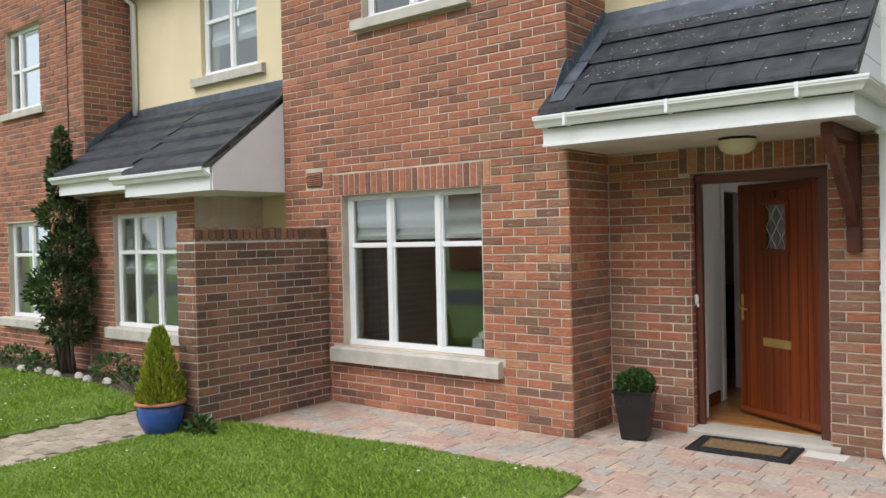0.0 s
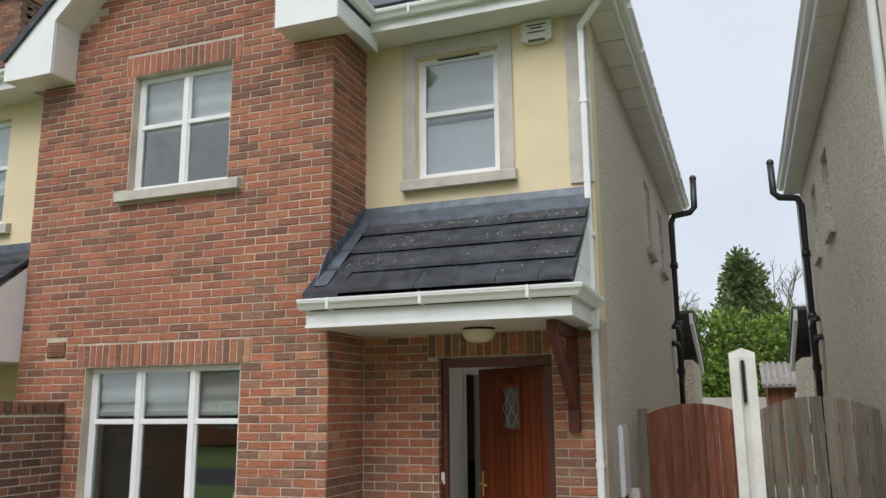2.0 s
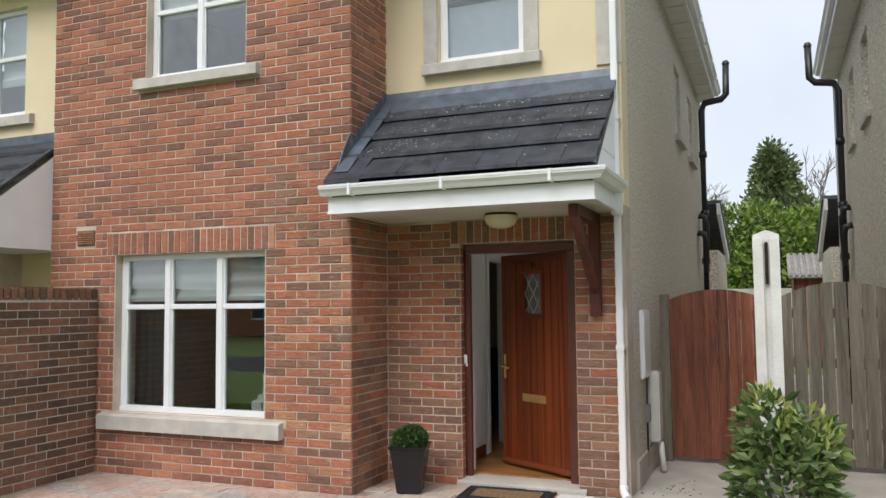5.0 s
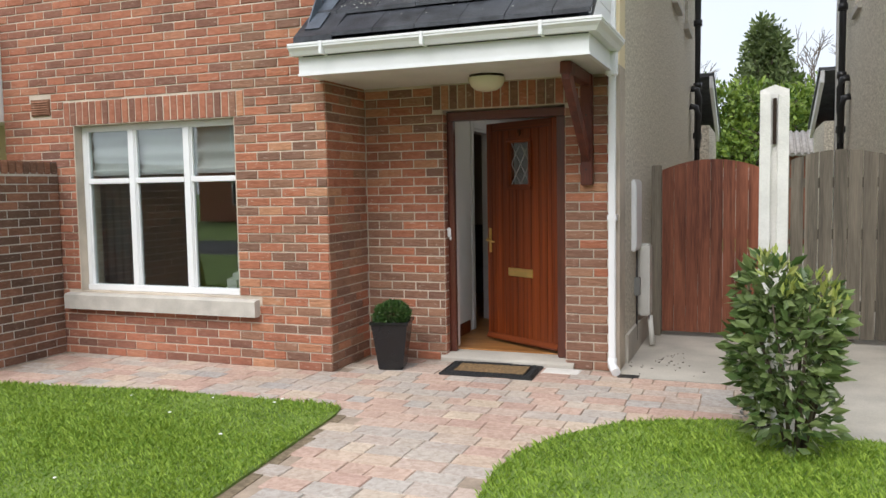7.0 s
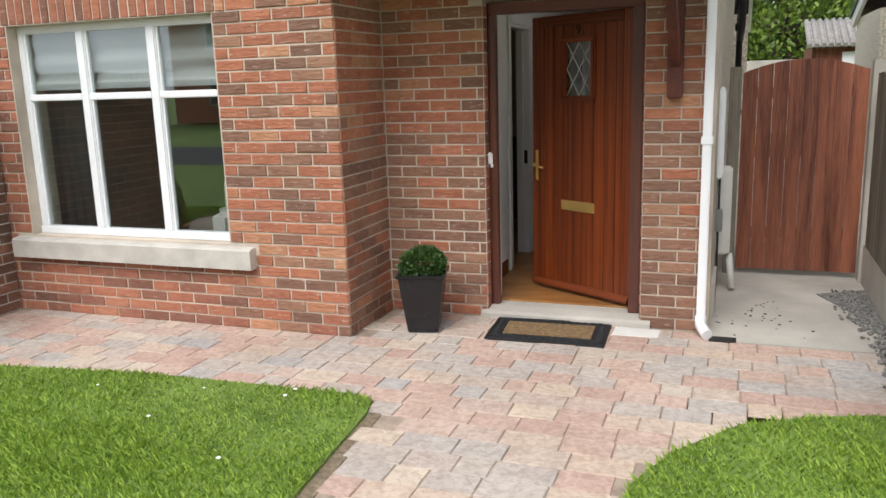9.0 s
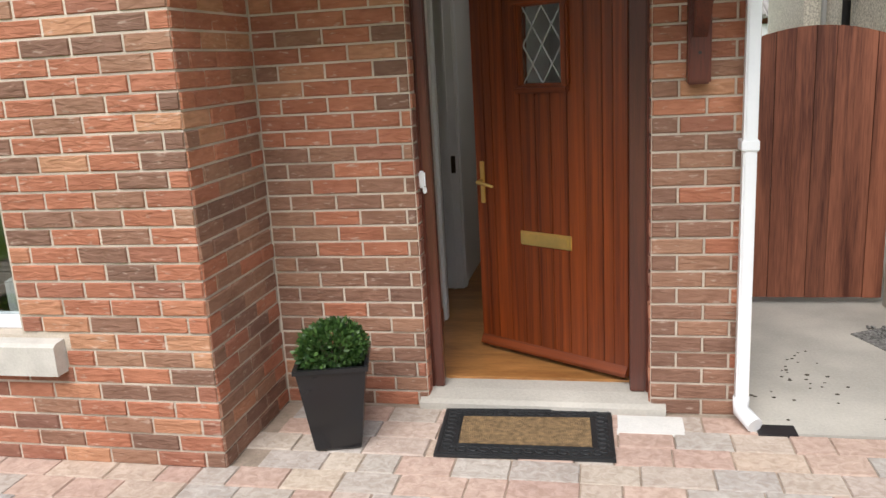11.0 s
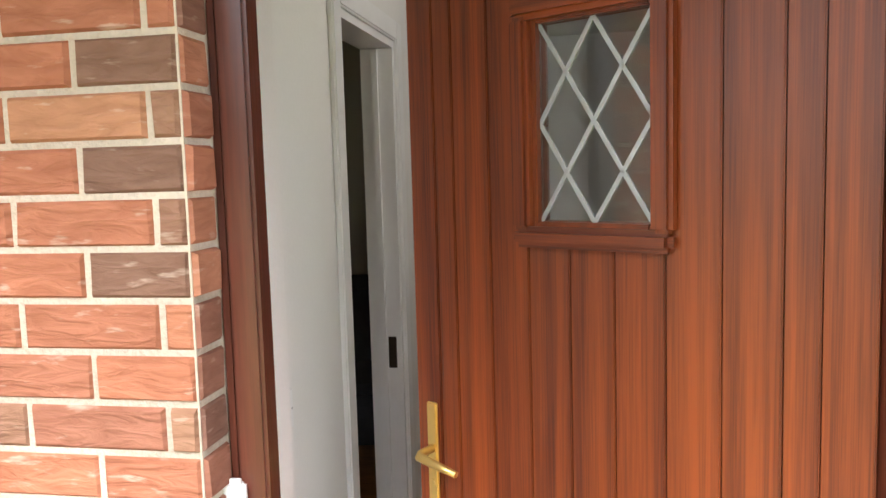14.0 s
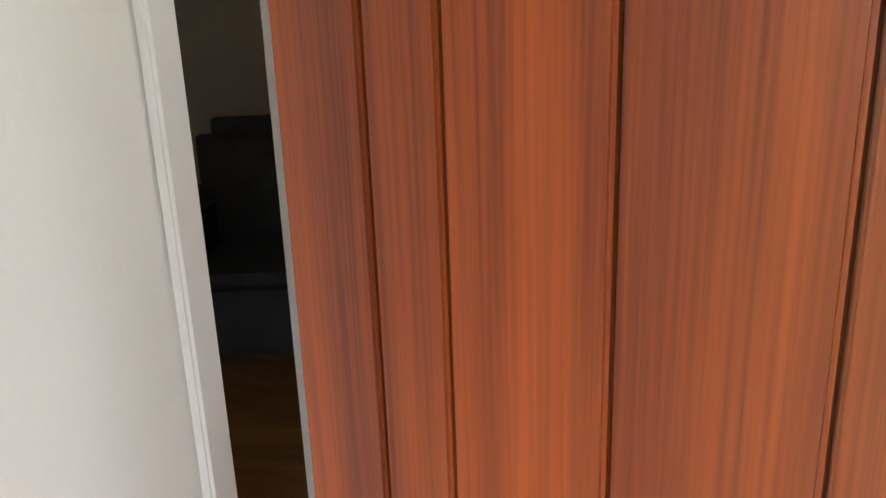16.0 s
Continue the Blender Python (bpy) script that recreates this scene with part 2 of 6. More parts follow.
M_GLOSSW = mat("white_gloss_paint", (0.78, 0.79, 0.80), 0.35, var=0.03, bump=0.03)
M_ROOMWALL = mat("room_wall_paint", (0.40, 0.37, 0.32), 0.85, var=0.05, scale=1.0, bump=0.05)
M_LAMINATE = wood_mat("laminate_floor", (0.20, 0.082, 0.022), (0.40, 0.19, 0.062), 0.35, (3, 14, 14), 0.2)
M_SOFA = mat("charcoal_fabric", (0.05, 0.052, 0.06), 0.95, var=0.2, scale=10, bump=0.3)
M_SOFAL = mat("pale_fabric", (0.50, 0.49, 0.46), 0.95, var=0.1, scale=10, bump=0.3)
M_RUBBER = mat("black_rubber", (0.018, 0.019, 0.02), 0.6, var=0.3, bump=0.3)
M_COIR = mat("coir", (0.25, 0.16, 0.075), 0.95, var=0.45, scale=40, bump=1.0, bscale=220)
M_BLUE = mat("blue_glaze", (0.035, 0.085, 0.30), 0.18, var=0.25, scale=6, bump=0.03)
M_TERRA = mat("terracotta", (0.42, 0.17, 0.08), 0.8, var=0.2, scale=12, bump=0.2)
M_YELLOW = mat("yellow_plastic", (0.72, 0.52, 0.02), 0.4, var=0.08)
M_SOIL = mat("soil", (0.05, 0.038, 0.027), 0.95, var=0.4, scale=20, bump=1.0, bscale=60)
M_GRAVEL = mat("dark_gravel", (0.10, 0.095, 0.09), 0.9, var=0.6, scale=60, bump=1.0, bscale=80, col2=(0.34, 0.33, 0.31))
M_LAWN = mat("lawn_soil", (0.11, 0.19, 0.03), 0.95, var=0.35, scale=3, bump=0.6, bscale=60, col2=(0.2, 0.29, 0.06))
M_GRASS = leaf_mat("grass_blades", (0.11, 0.215, 0.015), (0.35, 0.48, 0.065), 0.6)
M_LAUREL = leaf_mat("laurel_leaves", (0.05, 0.10, 0.025), (0.25, 0.32, 0.12), 0.3)
M_LAURELY = leaf_mat("young_laurel_leaves", (0.30, 0.36, 0.07), (0.42, 0.44, 0.14), 0.4)
M_BOX = leaf_mat("box_leaves", (0.018, 0.055, 0.013), (0.09, 0.17, 0.04), 0.4)
M_CYP = leaf_mat("golden_cypress_leaves", (0.13, 0.20, 0.015), (0.42, 0.45, 0.04), 0.6)
M_DARKCYP = leaf_mat("dark_cypress_leaves", (0.016, 0.04, 0.012), (0.08, 0.12, 0.03), 0.6)
M_HEDGE = leaf_mat("hedge_leaves", (0.05, 0.11, 0.012), (0.24, 0.33, 0.05), 0.5)
M_CONIFER = leaf_mat("conifer_leaves", (0.06, 0.09, 0.03), (0.18, 0.23, 0.08), 0.6)
M_BARK = mat("bark", (0.10, 0.075, 0.055), 0.95, var=0.35, scale=14, bump=0.9, bscale=40)
M_TWIG = mat("bare_twigs", (0.16, 0.13, 0.11), 0.95, var=0.3)
M_SHEDROOF = mat("shed_tile", (0.27, 0.25, 0.23), 0.85, var=0.25, scale=9, bump=0.4)
M_WHITEF = mat("daisy", (0.8, 0.8, 0.74), 0.8, var=0.05)
M_STEEL = mat("galvanised_steel", (0.35, 0.36, 0.37), 0.45, 0.8, var=0.15)
M_DARKMETAL = mat("dark_bronze", (0.05, 0.035, 0.025), 0.4, 0.8, var=0.2)
M_LAMP = mat("lamp_opal_glass", (0.72, 0.66, 0.50), 0.25, var=0.05, bump=0.02)
M_INK = mat("dark_print", (0.05, 0.05, 0.06), 0.6)
M_GREYPVC = mat("grey_meter_box", (0.62, 0.61, 0.57), 0.5, var=0.08)
M_EDGESOIL = mat("crumbled_edge_soil", (0.20, 0.155, 0.10), 0.95, var=0.4, scale=25, bump=1.0, bscale=70)
M_POST = mat("painted_concrete", (0.66, 0.645, 0.61), 0.8, var=0.12, scale=5, bump=0.3, bscale=80)
M_ROAD = mat("asphalt", (0.05, 0.05, 0.052), 0.9, var=0.3, scale=5, bump=0.5, bscale=120)
M_BULB = bpy.data.materials.new("lit_bulb")
M_BULB.use_nodes = True
M_BULB.node_tree.nodes["Principled BSDF"].inputs["Emission Color"].default_value = (1, 0.82, 0.5, 1)
M_BULB.node_tree.nodes["Principled BSDF"].inputs["Emission Strength"].default_value = 14

# ---- building helpers ----
BASE = {}


def box(bm, x0, y0, z0, x1, y1, z1, bev=0.0):
    x0, x1, y0, y1, z0, z1 = min(x0, x1), max(x0, x1), min(y0, y1), max(y0, y1), min(z0, z1), max(z0, z1)
    r = bmesh.ops.create_cube(bm, size=1, matrix=Matrix.LocRotScale(((x0 + x1) / 2, (y0 + y1) / 2, (z0 + z1) / 2), None, (x1 - x0, y1 - y0, z1 - z0)))
    if bev:
        es = list({e for v in r["verts"] for e in v.link_edges})
        bmesh.ops.bevel(bm, geom=es, offset=bev, segments=2, affect="EDGES")
    return bm


def B(*args, **k):
    return box(bmesh.new(), *args, **k)


def prism(bm, pts, axis, a, b):
    """A prism over a 2D outline: axis x takes (y, z), y takes (x, z), z takes (x, y)."""
    def at(p, q):
        return {"x": (q, p[0], p[1]), "y": (p[0], q, p[1]), "z": (p[0], p[1], q)}[axis]
    lo, hi = [bm.verts.new(at(p, a)) for p in pts], [bm.verts.new(at(p, b)) for p in pts]
    bm.faces.new(lo), bm.faces.new(hi[::-1])
    for i in range(len(pts)):
        j = (i + 1) % len(pts)
        bm.faces.new((lo[i], hi[i], hi[j], lo[j]))
    bmesh.ops.recalc_face_normals(bm, faces=bm.faces)
    return bm


def lathe(bm, prof, cx, cy, seg=28):
    rings = []
    for r, z in prof:
        rings.append([bm.verts.new((cx + r * math.cos(2 * math.pi * k / seg), cy + r * math.sin(2 * math.pi * k / seg), z)) for k in range(seg)])
    for a, b in zip(rings, rings[1:]):
        for k in range(seg):
            bm.faces.new((a[k], a[(k + 1) % seg], b[(k + 1) % seg], b[k]))
    for f in bm.faces:
        f.smooth = True
    return bm


def tube(bm, pts, r, seg=12, cap=True):
    """A round pipe along a line of points; r is one radius or one for each point."""
    rs = r if isinstance(r, (list, tuple)) else [r] * len(pts)
    pts = [Vector(p) for p in pts]
    rings = []
    for i, p in enumerate(pts):
        d = (pts[min(i + 1, len(pts) - 1)] - pts[max(i - 1, 0)]).normalized()
        q = d.to_track_quat("Z", "Y")
        rings.append([bm.verts.new(p + q @ Vector((rs[i] * math.cos(2 * math.pi * k / seg), rs[i] * math.sin(2 * math.pi * k / seg), 0))) for k in range(seg)])
    for a, b in zip(rings, rings[1:]):
        for k in range(seg):
            f = bm.faces.new((a[k], a[(k + 1) % seg], b[(k + 1) % seg], b[k]))
            f.smooth = True
    if cap:
        bm.faces.new(rings[0][::-1]), bm.faces.new(rings[-1])
    return bm


def mesh_of(name, bm, material):
    me = bpy.data.meshes.new(name)
    bm.to_mesh(me)
    bm.free()
    me.materials.append(material)
    return me


def thing(name, bm, material, label, category, group="", kind=""):
    ob = new(name, mesh_of(name, bm, material))
    BASE[ob.name] = Matrix()
    return tagged(ob, label, category, group, kind)


def empty(name, at, label, category, group="", kind=""):
    ob = new(name)
    m = at if isinstance(at, Matrix) else Matrix.Translation(at)
    ob.matrix_world = m
    BASE[ob.name] = m
    return tagged(ob, label, category, group, kind)


def part(name, bm, material, parent, label="", local=False):
    """One mesh under a thing or a part; local: the mesh is in its parent's own axes."""
    ob = new(name, bm if isinstance(bm, bpy.types.Mesh) else mesh_of(name, bm, material))
    ob.parent = parent
    if local:
        BASE[ob.name] = BASE[parent.name]
    else:
        ob.matrix_parent_inverse = BASE[parent.name].inverted()
        BASE[ob.name] = Matrix()
    return tagged(ob, label)


def structure(name, bm, material, label, category):
    return thing(name, bm, material, label, category, kind="structure")


def wall_bm(axis, a0, a1, z0, z1, face, back, holes=()):
    """A wall along x or y between two faces, with openings (a0, a1, z0, z1) cut through."""
    bm = bmesh.new()
    cuts = sorted({a0, a1, *[h[0] for h in holes], *[h[1] for h in holes]})
    for p, q in zip(cuts, cuts[1:]):
        spans = sorted((h[2], h[3]) for h in holes if h[0] <= p + 1e-6 and h[1] >= q - 1e-6)
        z = z0
        for s, e in spans + [(z1, z1)]:
            if s > z + 1e-6:
                box(bm, p, face, z, q, back, s) if axis == "x" else box(bm, face, p, z, back, q, s)
            z = max(z, e)
    bmesh.ops.remove_doubles(bm, verts=bm.verts, dist=1e-5)
    return bm


def raw_mesh(name, verts, faces, material):
    me = bpy.data.meshes.new(name)
    me.from_pydata(verts, [], faces)
    me.materials.append(material)
    return me


# ---- plan ----
DW = 6.10            # door wall's face
BW = 5.41            # bay wall's face
BX0, BX1 = -6.50, -3.04
HX = -0.84           # side wall
C = 0.075            # brick course
EAVE = 5.24
WIN = (-5.647, -3.91, 0.584, 2.093)
UP1 = (-5.30, -4.135, 3.80, 5.005)
UP2 = (-2.504, -1.681, 3.80, 5.02)
DOOR = (-2.31, -1.268, 0.0, 2.125)
CX = (BX0 + BX1) / 2
APEX, FOOT = 6.93, 5.30
FYI = 6.292          # inner edge of the door step

# ---- ground, lawns, paths ----
structure("ground", B(-400, -400, -0.35, 400, 400, -0.06), M_LAWN, "rough green grass ground reaching the horizon", "ground")
structure("road", B(-60, -9.5, -0.07, 60, -4.5, -0.05), M_ROAD, "dark grey asphalt road in front of the houses", "road")
EDGE_R = [(-1.0, -4.2), (-1.02, 2.0), (-1.05, 3.1), (-1.10, 3.62), (-1.06, 3.95), (-0.93, 4.28), (-0.66, 4.64), (-0.35, 4.83), (-0.06, 4.93), (0.08, 4.95)]
EDGE_L = [(-2.16, -4.2), (-2.20, 2.0), (-2.26, 2.72), (-2.40, 4.3), (-2.45, 4.47), (-2.62, 4.50), (-3.87, 4.46), (-5.25, 4.27), (-5.85, 4.15)]
lawn_l = prism(bmesh.new(), [(-6.08, -4.2)] + EDGE_L + [(-5.85, 3.84), (-6.08, 3.84)], "z", -0.06, 0.012)
structure("lawn_left", lawn_l, M_LAWN, "soil under the mown front lawn with daisies", "lawn")
lawn_r = prism(bmesh.new(), EDGE_R + [(0.12, 4.75), (1.2, 4.75), (3.2, 4.9), (3.2, -4.2)], "z", -0.06, 0.012)
structure("lawn_right", lawn_r, M_LAWN, "soil under the small lawn with a curved edge", "lawn")
lawn_n = prism(bmesh.new(), [(-16, -4.2), (-7.15, -4.2), (-7.15, 4.1), (-8.0, 4.45), (-16, 4.45)], "z", -0.06, 0.012)
structure("lawn_neighbour", lawn_n, M_LAWN, "soil under the neighbour's mown lawn with daisies", "lawn")
structure("soil_bed", B(-16, 4.45, -0.06, -7.3, 4.98, 0.02), M_SOIL, "dark soil bed along the neighbour's wall", "soil")
edge_l = [(-2.20, 2.0), (-2.26, 2.72), (-2.40, 4.3), (-2.45, 4.47)]
structure("lawn_edge", prism(bmesh.new(), [(x + 0.07, y) for x, y in edge_l] + [(x - 0.06 - 0.02 * (k % 2), y) for k, (x, y) in enumerate(edge_l)][::-1], "z", -0.05, -0.003), M_EDGESOIL, "bare crumbling soil along the cut edge of the lawn", "soil")
path_floor = structure("pavement", prism(bmesh.new(), [(-2.5, -4.2), (-0.9, -4.2), (-0.9, 4.9), (0.15, 4.9), (0.15, 5.92), (-0.86, 5.92), (-0.86, 6.3), (-2.6, 6.3), (-6.1, 5.5), (-6.1, 3.8), (-2.5, 4.0)], "z", -0.06, -0.008), M_JOINT, "pink and buff block-paved front path with sandy joints", "path")
npath = structure("pavement_neighbour", B(-7.15, -4.2, -0.06, -6.08, 5.2, -0.015), M_JOINT, "old grey block-paved path of the neighbour", "path")
structure("side_path", B(HX, 5.93, -0.06, 0.30, 18, 0.0), M_CONC, "grey concrete side path with cracks and stains", "path")
structure("gravel_strip", prism(bmesh.new(), [(0.09, 4.96), (0.16, 4.96), (0.2, 6.4), (-0.12, 7.2), (0.24, 7.4), (0.3, 4.96)], "z", -0.05, 0.006), M_GRAVEL, "dark gravel strip beside the concrete path", "gravel")
structure("neighbour_drive", B(0.30, 4.7, -0.06, 1.5, 18, -0.004), M_CONC, "brownish concrete path of the next house", "path")

# ---- the house: walls, openings, ceilings, roof ----
house_holes = [WIN, UP1]
wall_bay = structure("wall_bay", wall_bm("x", BX0, BX1, -0.1, FOOT + 0.1, BW, BW + 0.28, [WIN, UP1]), M_MORTAR, "red-brown brick gabled bay wall with buff mortar", "wall")
gable = prism(bmesh.new(), [(BX0, FOOT + 0.1), (BX1, FOOT + 0.1), (CX, APEX)], "y", BW, BW + 0.28)
structure("wall_gable", gable, M_MORTAR, "red-brown brick gable triangle", "wall")
wall_return = structure("wall_return", wall_bm("y", BW + 0.28, DW + 0.3, -0.1, EAVE, BX1, BX1 - 0.28), M_MORTAR, "brick side of the bay beside the door", "wall")
wall_bayleft = structure("wall_bay_left", wall_bm("y", BW + 0.28, 9.0, -0.1, EAVE, BX0, BX0 + 0.28), M_MORTAR, "brick left side of the bay", "wall")
wall_door = structure("wall_door", wall_bm("x", BX1 + 0.002, HX, -0.1, 2.40, DW, DW + 0.28, [DOOR]), M_MORTAR, "brick wall round the front door", "wall")
structure("wall_cream", wall_bm("x", BX1 + 0.002, HX, 2.40, EAVE, DW, DW + 0.28, [UP2]), M_CREAM, "cream painted render wall above the porch roof", "wall")
SW = [(10.25, 10.95, 3.78, 4.75), (12.05, 12.75, 3.78, 4.75)]
structure("wall_side", wall_bm("y", DW + 0.285, 14.4, -0.1, EAVE + 0.05, HX, HX - 0.28, SW), M_DASH, "buff pebble-dashed side wall", "wall")
structure("plinth_side", B(HX, DW + 0.3, -0.05, HX + 0.025, 14.3, 0.24), M_CONC, "smooth grey plaster plinth", "trim")
structure("wall_rear", B(BX0, 14.4, -0.1, HX, 14.68, EAVE), M_DASH, "rear wall of the house", "wall")
structure("floor", box(B(BX0 + 0.28, BW + 0.285, -0.05, BX1 - 0.285, 14.39, 0.075), BX1 - 0.285, FYI, -0.05, HX - 0.285, 14.39, 0.075), M_LAMINATE, "golden oak laminate floor", "floor")
structure("ceiling", box(B(BX0 + 0.285, BW + 0.285, 2.44, BX1 - 0.285, 14.39, 2.6), BX1 - 0.285, DW + 0.285, 2.44, HX - 0.285, 14.39, 2.6), M_PLASTER, "white plaster ceiling of the ground floor", "ceiling")
structure("ceiling_upper", box(B(BX0 + 0.285, BW + 0.285, EAVE - 0.1, BX1 - 0.285, 14.39, EAVE), BX1 - 0.285, DW + 0.285, EAVE - 0.1, HX - 0.285, 14.39, EAVE), M_PLASTER, "white plaster ceiling of the upper floor", "ceiling")
structure("wall_inner_upper", B(BX0 + 0.3, 8.2, 2.61, HX - 0.3, 8.3, EAVE - 0.11), M_ROOMWALL, "painted wall inside the bedrooms", "wall")
# hall
HLX = -2.435
structure("wall_hall", wall_bm("y", DW + 0.285, 14.38, 0.076, 2.438, HLX, HLX - 0.11, [(7.21, 7.86, 0.076, 2.06)]), M_PLASTER, "white painted hall wall", "wall")
structure("wall_hall_back", B(HLX + 0.002, 10.4, 0.076, HX - 0.3, 10.5, 2.438), M_PLASTER, "white painted wall at the end of the hall", "wall")
structure("wall_lining", B(HX - 0.30, DW + 0.29, 0.076, HX - 0.284, 10.39, 2.438), M_PLASTER, "white painted plaster lining", "wall")
structure("wall_lining_front", wall_bm("x", HLX + 0.002, HX - 0.302, 0.076, 2.438, DW + 0.282, DW + 0.298, [(-2.30, -1.29, 0.0, 2.12)]), M_PLASTER, "white painted plaster round the front door", "wall")
structure("wall_room_back", B(BX0 + 0.3, 10.0, 0.076, HLX - 0.112, 10.1, 2.438), M_ROOMWALL, "beige painted living room wall", "wall")
structure("wall_room_side", B(BX0 + 0.285, BW + 0.29, 0.076, BX0 + 0.30, 9.99, 2.438), M_ROOMWALL, "beige painted living room side wall", "wall")
sk = B(HLX, DW + 0.30, 0.076, HLX + 0.016, 7.05, 0.19, bev=0.004)
structure("baseboard", sk, M_DOOR, "dark wooden skirting board in the hall", "baseboard")


def architrave(y0, y1, top):
    e = empty("door_lining", (HLX, y0, 0.076), "white gloss door lining and architrave of the living room", "door frame", kind="structure")
    for n, b in (("architrave", B(HLX - 0.0, y0 - 0.07, 0.078, HLX + 0.018, y0 + 0.002, top + 0.07, bev=0.005)), ("architrave", B(HLX, y1 - 0.002, 0.078, HLX + 0.018, y1 + 0.07, top + 0.07, bev=0.005)), ("architrave", B(HLX, y0, top, HLX + 0.018, y1, top + 0.07, bev=0.005)),
                 ("jamb", B(HLX - 0.112, y0, 0.078, HLX + 0.004, y0 + 0.025, top)), ("jamb", B(HLX - 0.112, y1 - 0.025, 0.078, HLX + 0.004, y1, top)), ("head", B(HLX - 0.112, y0 + 0.026, top - 0.025, HLX + 0.004, y1 - 0.026, top)),
                 ("stop", B(HLX - 0.07, y1 - 0.037, 0.078, HLX - 0.05, y1 - 0.025, top - 0.03)), ("stop", B(HLX - 0.07, y0 + 0.025, 0.078, HLX - 0.05, y0 + 0.037, top - 0.03))):
        part(n, b, M_GLOSSW, e)
    part("strike_plate", B(HLX - 0.045, y1 - 0.0285, 0.885, HLX - 0.015, y1 - 0.0248, 1.0, bev=0.001), M_DARKMETAL, e, "dark bronze strike plate")


architrave(7.21, 7.86, 2.05)

# roof of the house
OV = 0.30


def roof_slab(bm, p, q, r, s, th=0.07):
    """A thick slab over four corners."""
    n = (Vector(q) - Vector(p)).cross(Vector(s) - Vector(p)).normalized()
    if n.z < 0:
        n = -n
    v = [bm.verts.new(Vector(c)) for c in (p, q, r, s)] + [bm.verts.new(Vector(c) + n * th) for c in (p, q, r, s)]
    for f in ((0, 1, 2, 3), (7, 6, 5, 4), (0, 4, 5, 1), (1, 5, 6, 2), (2, 6, 7, 3), (3, 7, 4, 0)):
        bm.faces.new([v[i] for i in f])
    bmesh.ops.recalc_face_normals(bm, faces=bm.faces)
    return bm


house_roof = empty("house_roof", (CX, 8, EAVE), "dark grey concrete tile roof with white fascia and gutters", "roof", kind="structure")
GY = 5.08            # front of the gable overhang
GZ = APEX + 0.15
SL = (APEX - FOOT) / (CX - BX0)
for sgn in (-1, 1):
    xe = CX + sgn * (CX - BX0 + 0.21)
    ze = GZ - SL * abs(xe - CX)
    part("gable_slope", roof_slab(bmesh.new(), (CX, GY - 0.03, GZ), (xe, GY - 0.03, ze), (xe, 9.5, ze), (CX, 9.5, GZ)), M_SLATE, house_roof)
    # barge board with boxed foot
    b = prism(bmesh.new(), [(CX, GZ - 0.005), (xe, ze - 0.005), (xe, ze - 0.21), (CX + sgn * (CX - BX0 - 0.42), ze - 0.21), (CX + sgn * (CX - BX0 - 0.42), GZ - SL * (CX - BX0 - 0.42) - 0.23), (CX, GZ - 0.235)], "y", GY, GY + 0.022)
    part("barge_board", b, M_PVC, house_roof)
    xi = CX + sgn * (CX - BX0 - 0.42)
    s = bmesh.new()
    roof_slab(s, (CX, GY + 0.023, GZ - 0.235), (xi, GY + 0.023, GZ - 0.235 - SL * abs(xi - CX)), (xi, BW - 0.002, GZ - 0.235 - SL * abs(xi - CX)), (CX, BW - 0.002, GZ - 0.235), th=0.012)
    part("gable_soffit", s, M_PVC2, house_roof)
    part("boxed_foot", B(min(xe, xi), GY + 0.023, ze - 0.205, max(xe, xi), BW - 0.004, ze - 0.19), M_PVC2, house_roof)
    part("boxed_foot_side", B(xi - 0.008, GY + 0.023, ze - 0.19, xi + 0.008, BW - 0.004, GZ - 0.24 - SL * abs(xi - CX)), M_PVC2, house_roof)
    part("boxed_foot_side", B(xe - 0.012, GY + 0.023, ze - 0.19, xe + 0.004, BW + 0.5, ze - 0.02), M_PVC, house_roof)
# hipped main roof on the right part
ex0, ex1, ey0 = BX1 + 0.1, HX + 0.27, DW - 0.37
part("front_slope", roof_slab(bmesh.new(), (ex0 - 1.0, ey0 - 0.02, EAVE + 0.12), (ex1 + 0.02, ey0 - 0.02, EAVE + 0.12), (ex1 - 3.2, ey0 + 3.3, EAVE + 2.25), (ex0 - 1.2, ey0 + 3.3, EAVE + 2.25)), M_SLATE, house_roof)
part("side_slope", roof_slab(bmesh.new(), (ex1 + 0.02, ey0 - 0.02, EAVE + 0.12), (ex1 + 0.02, 14.6, EAVE + 0.12), (ex1 - 3.2, 14.6, EAVE + 2.25), (ex1 - 3.2, ey0 + 3.3, EAVE + 2.25)), M_SLATE, house_roof)


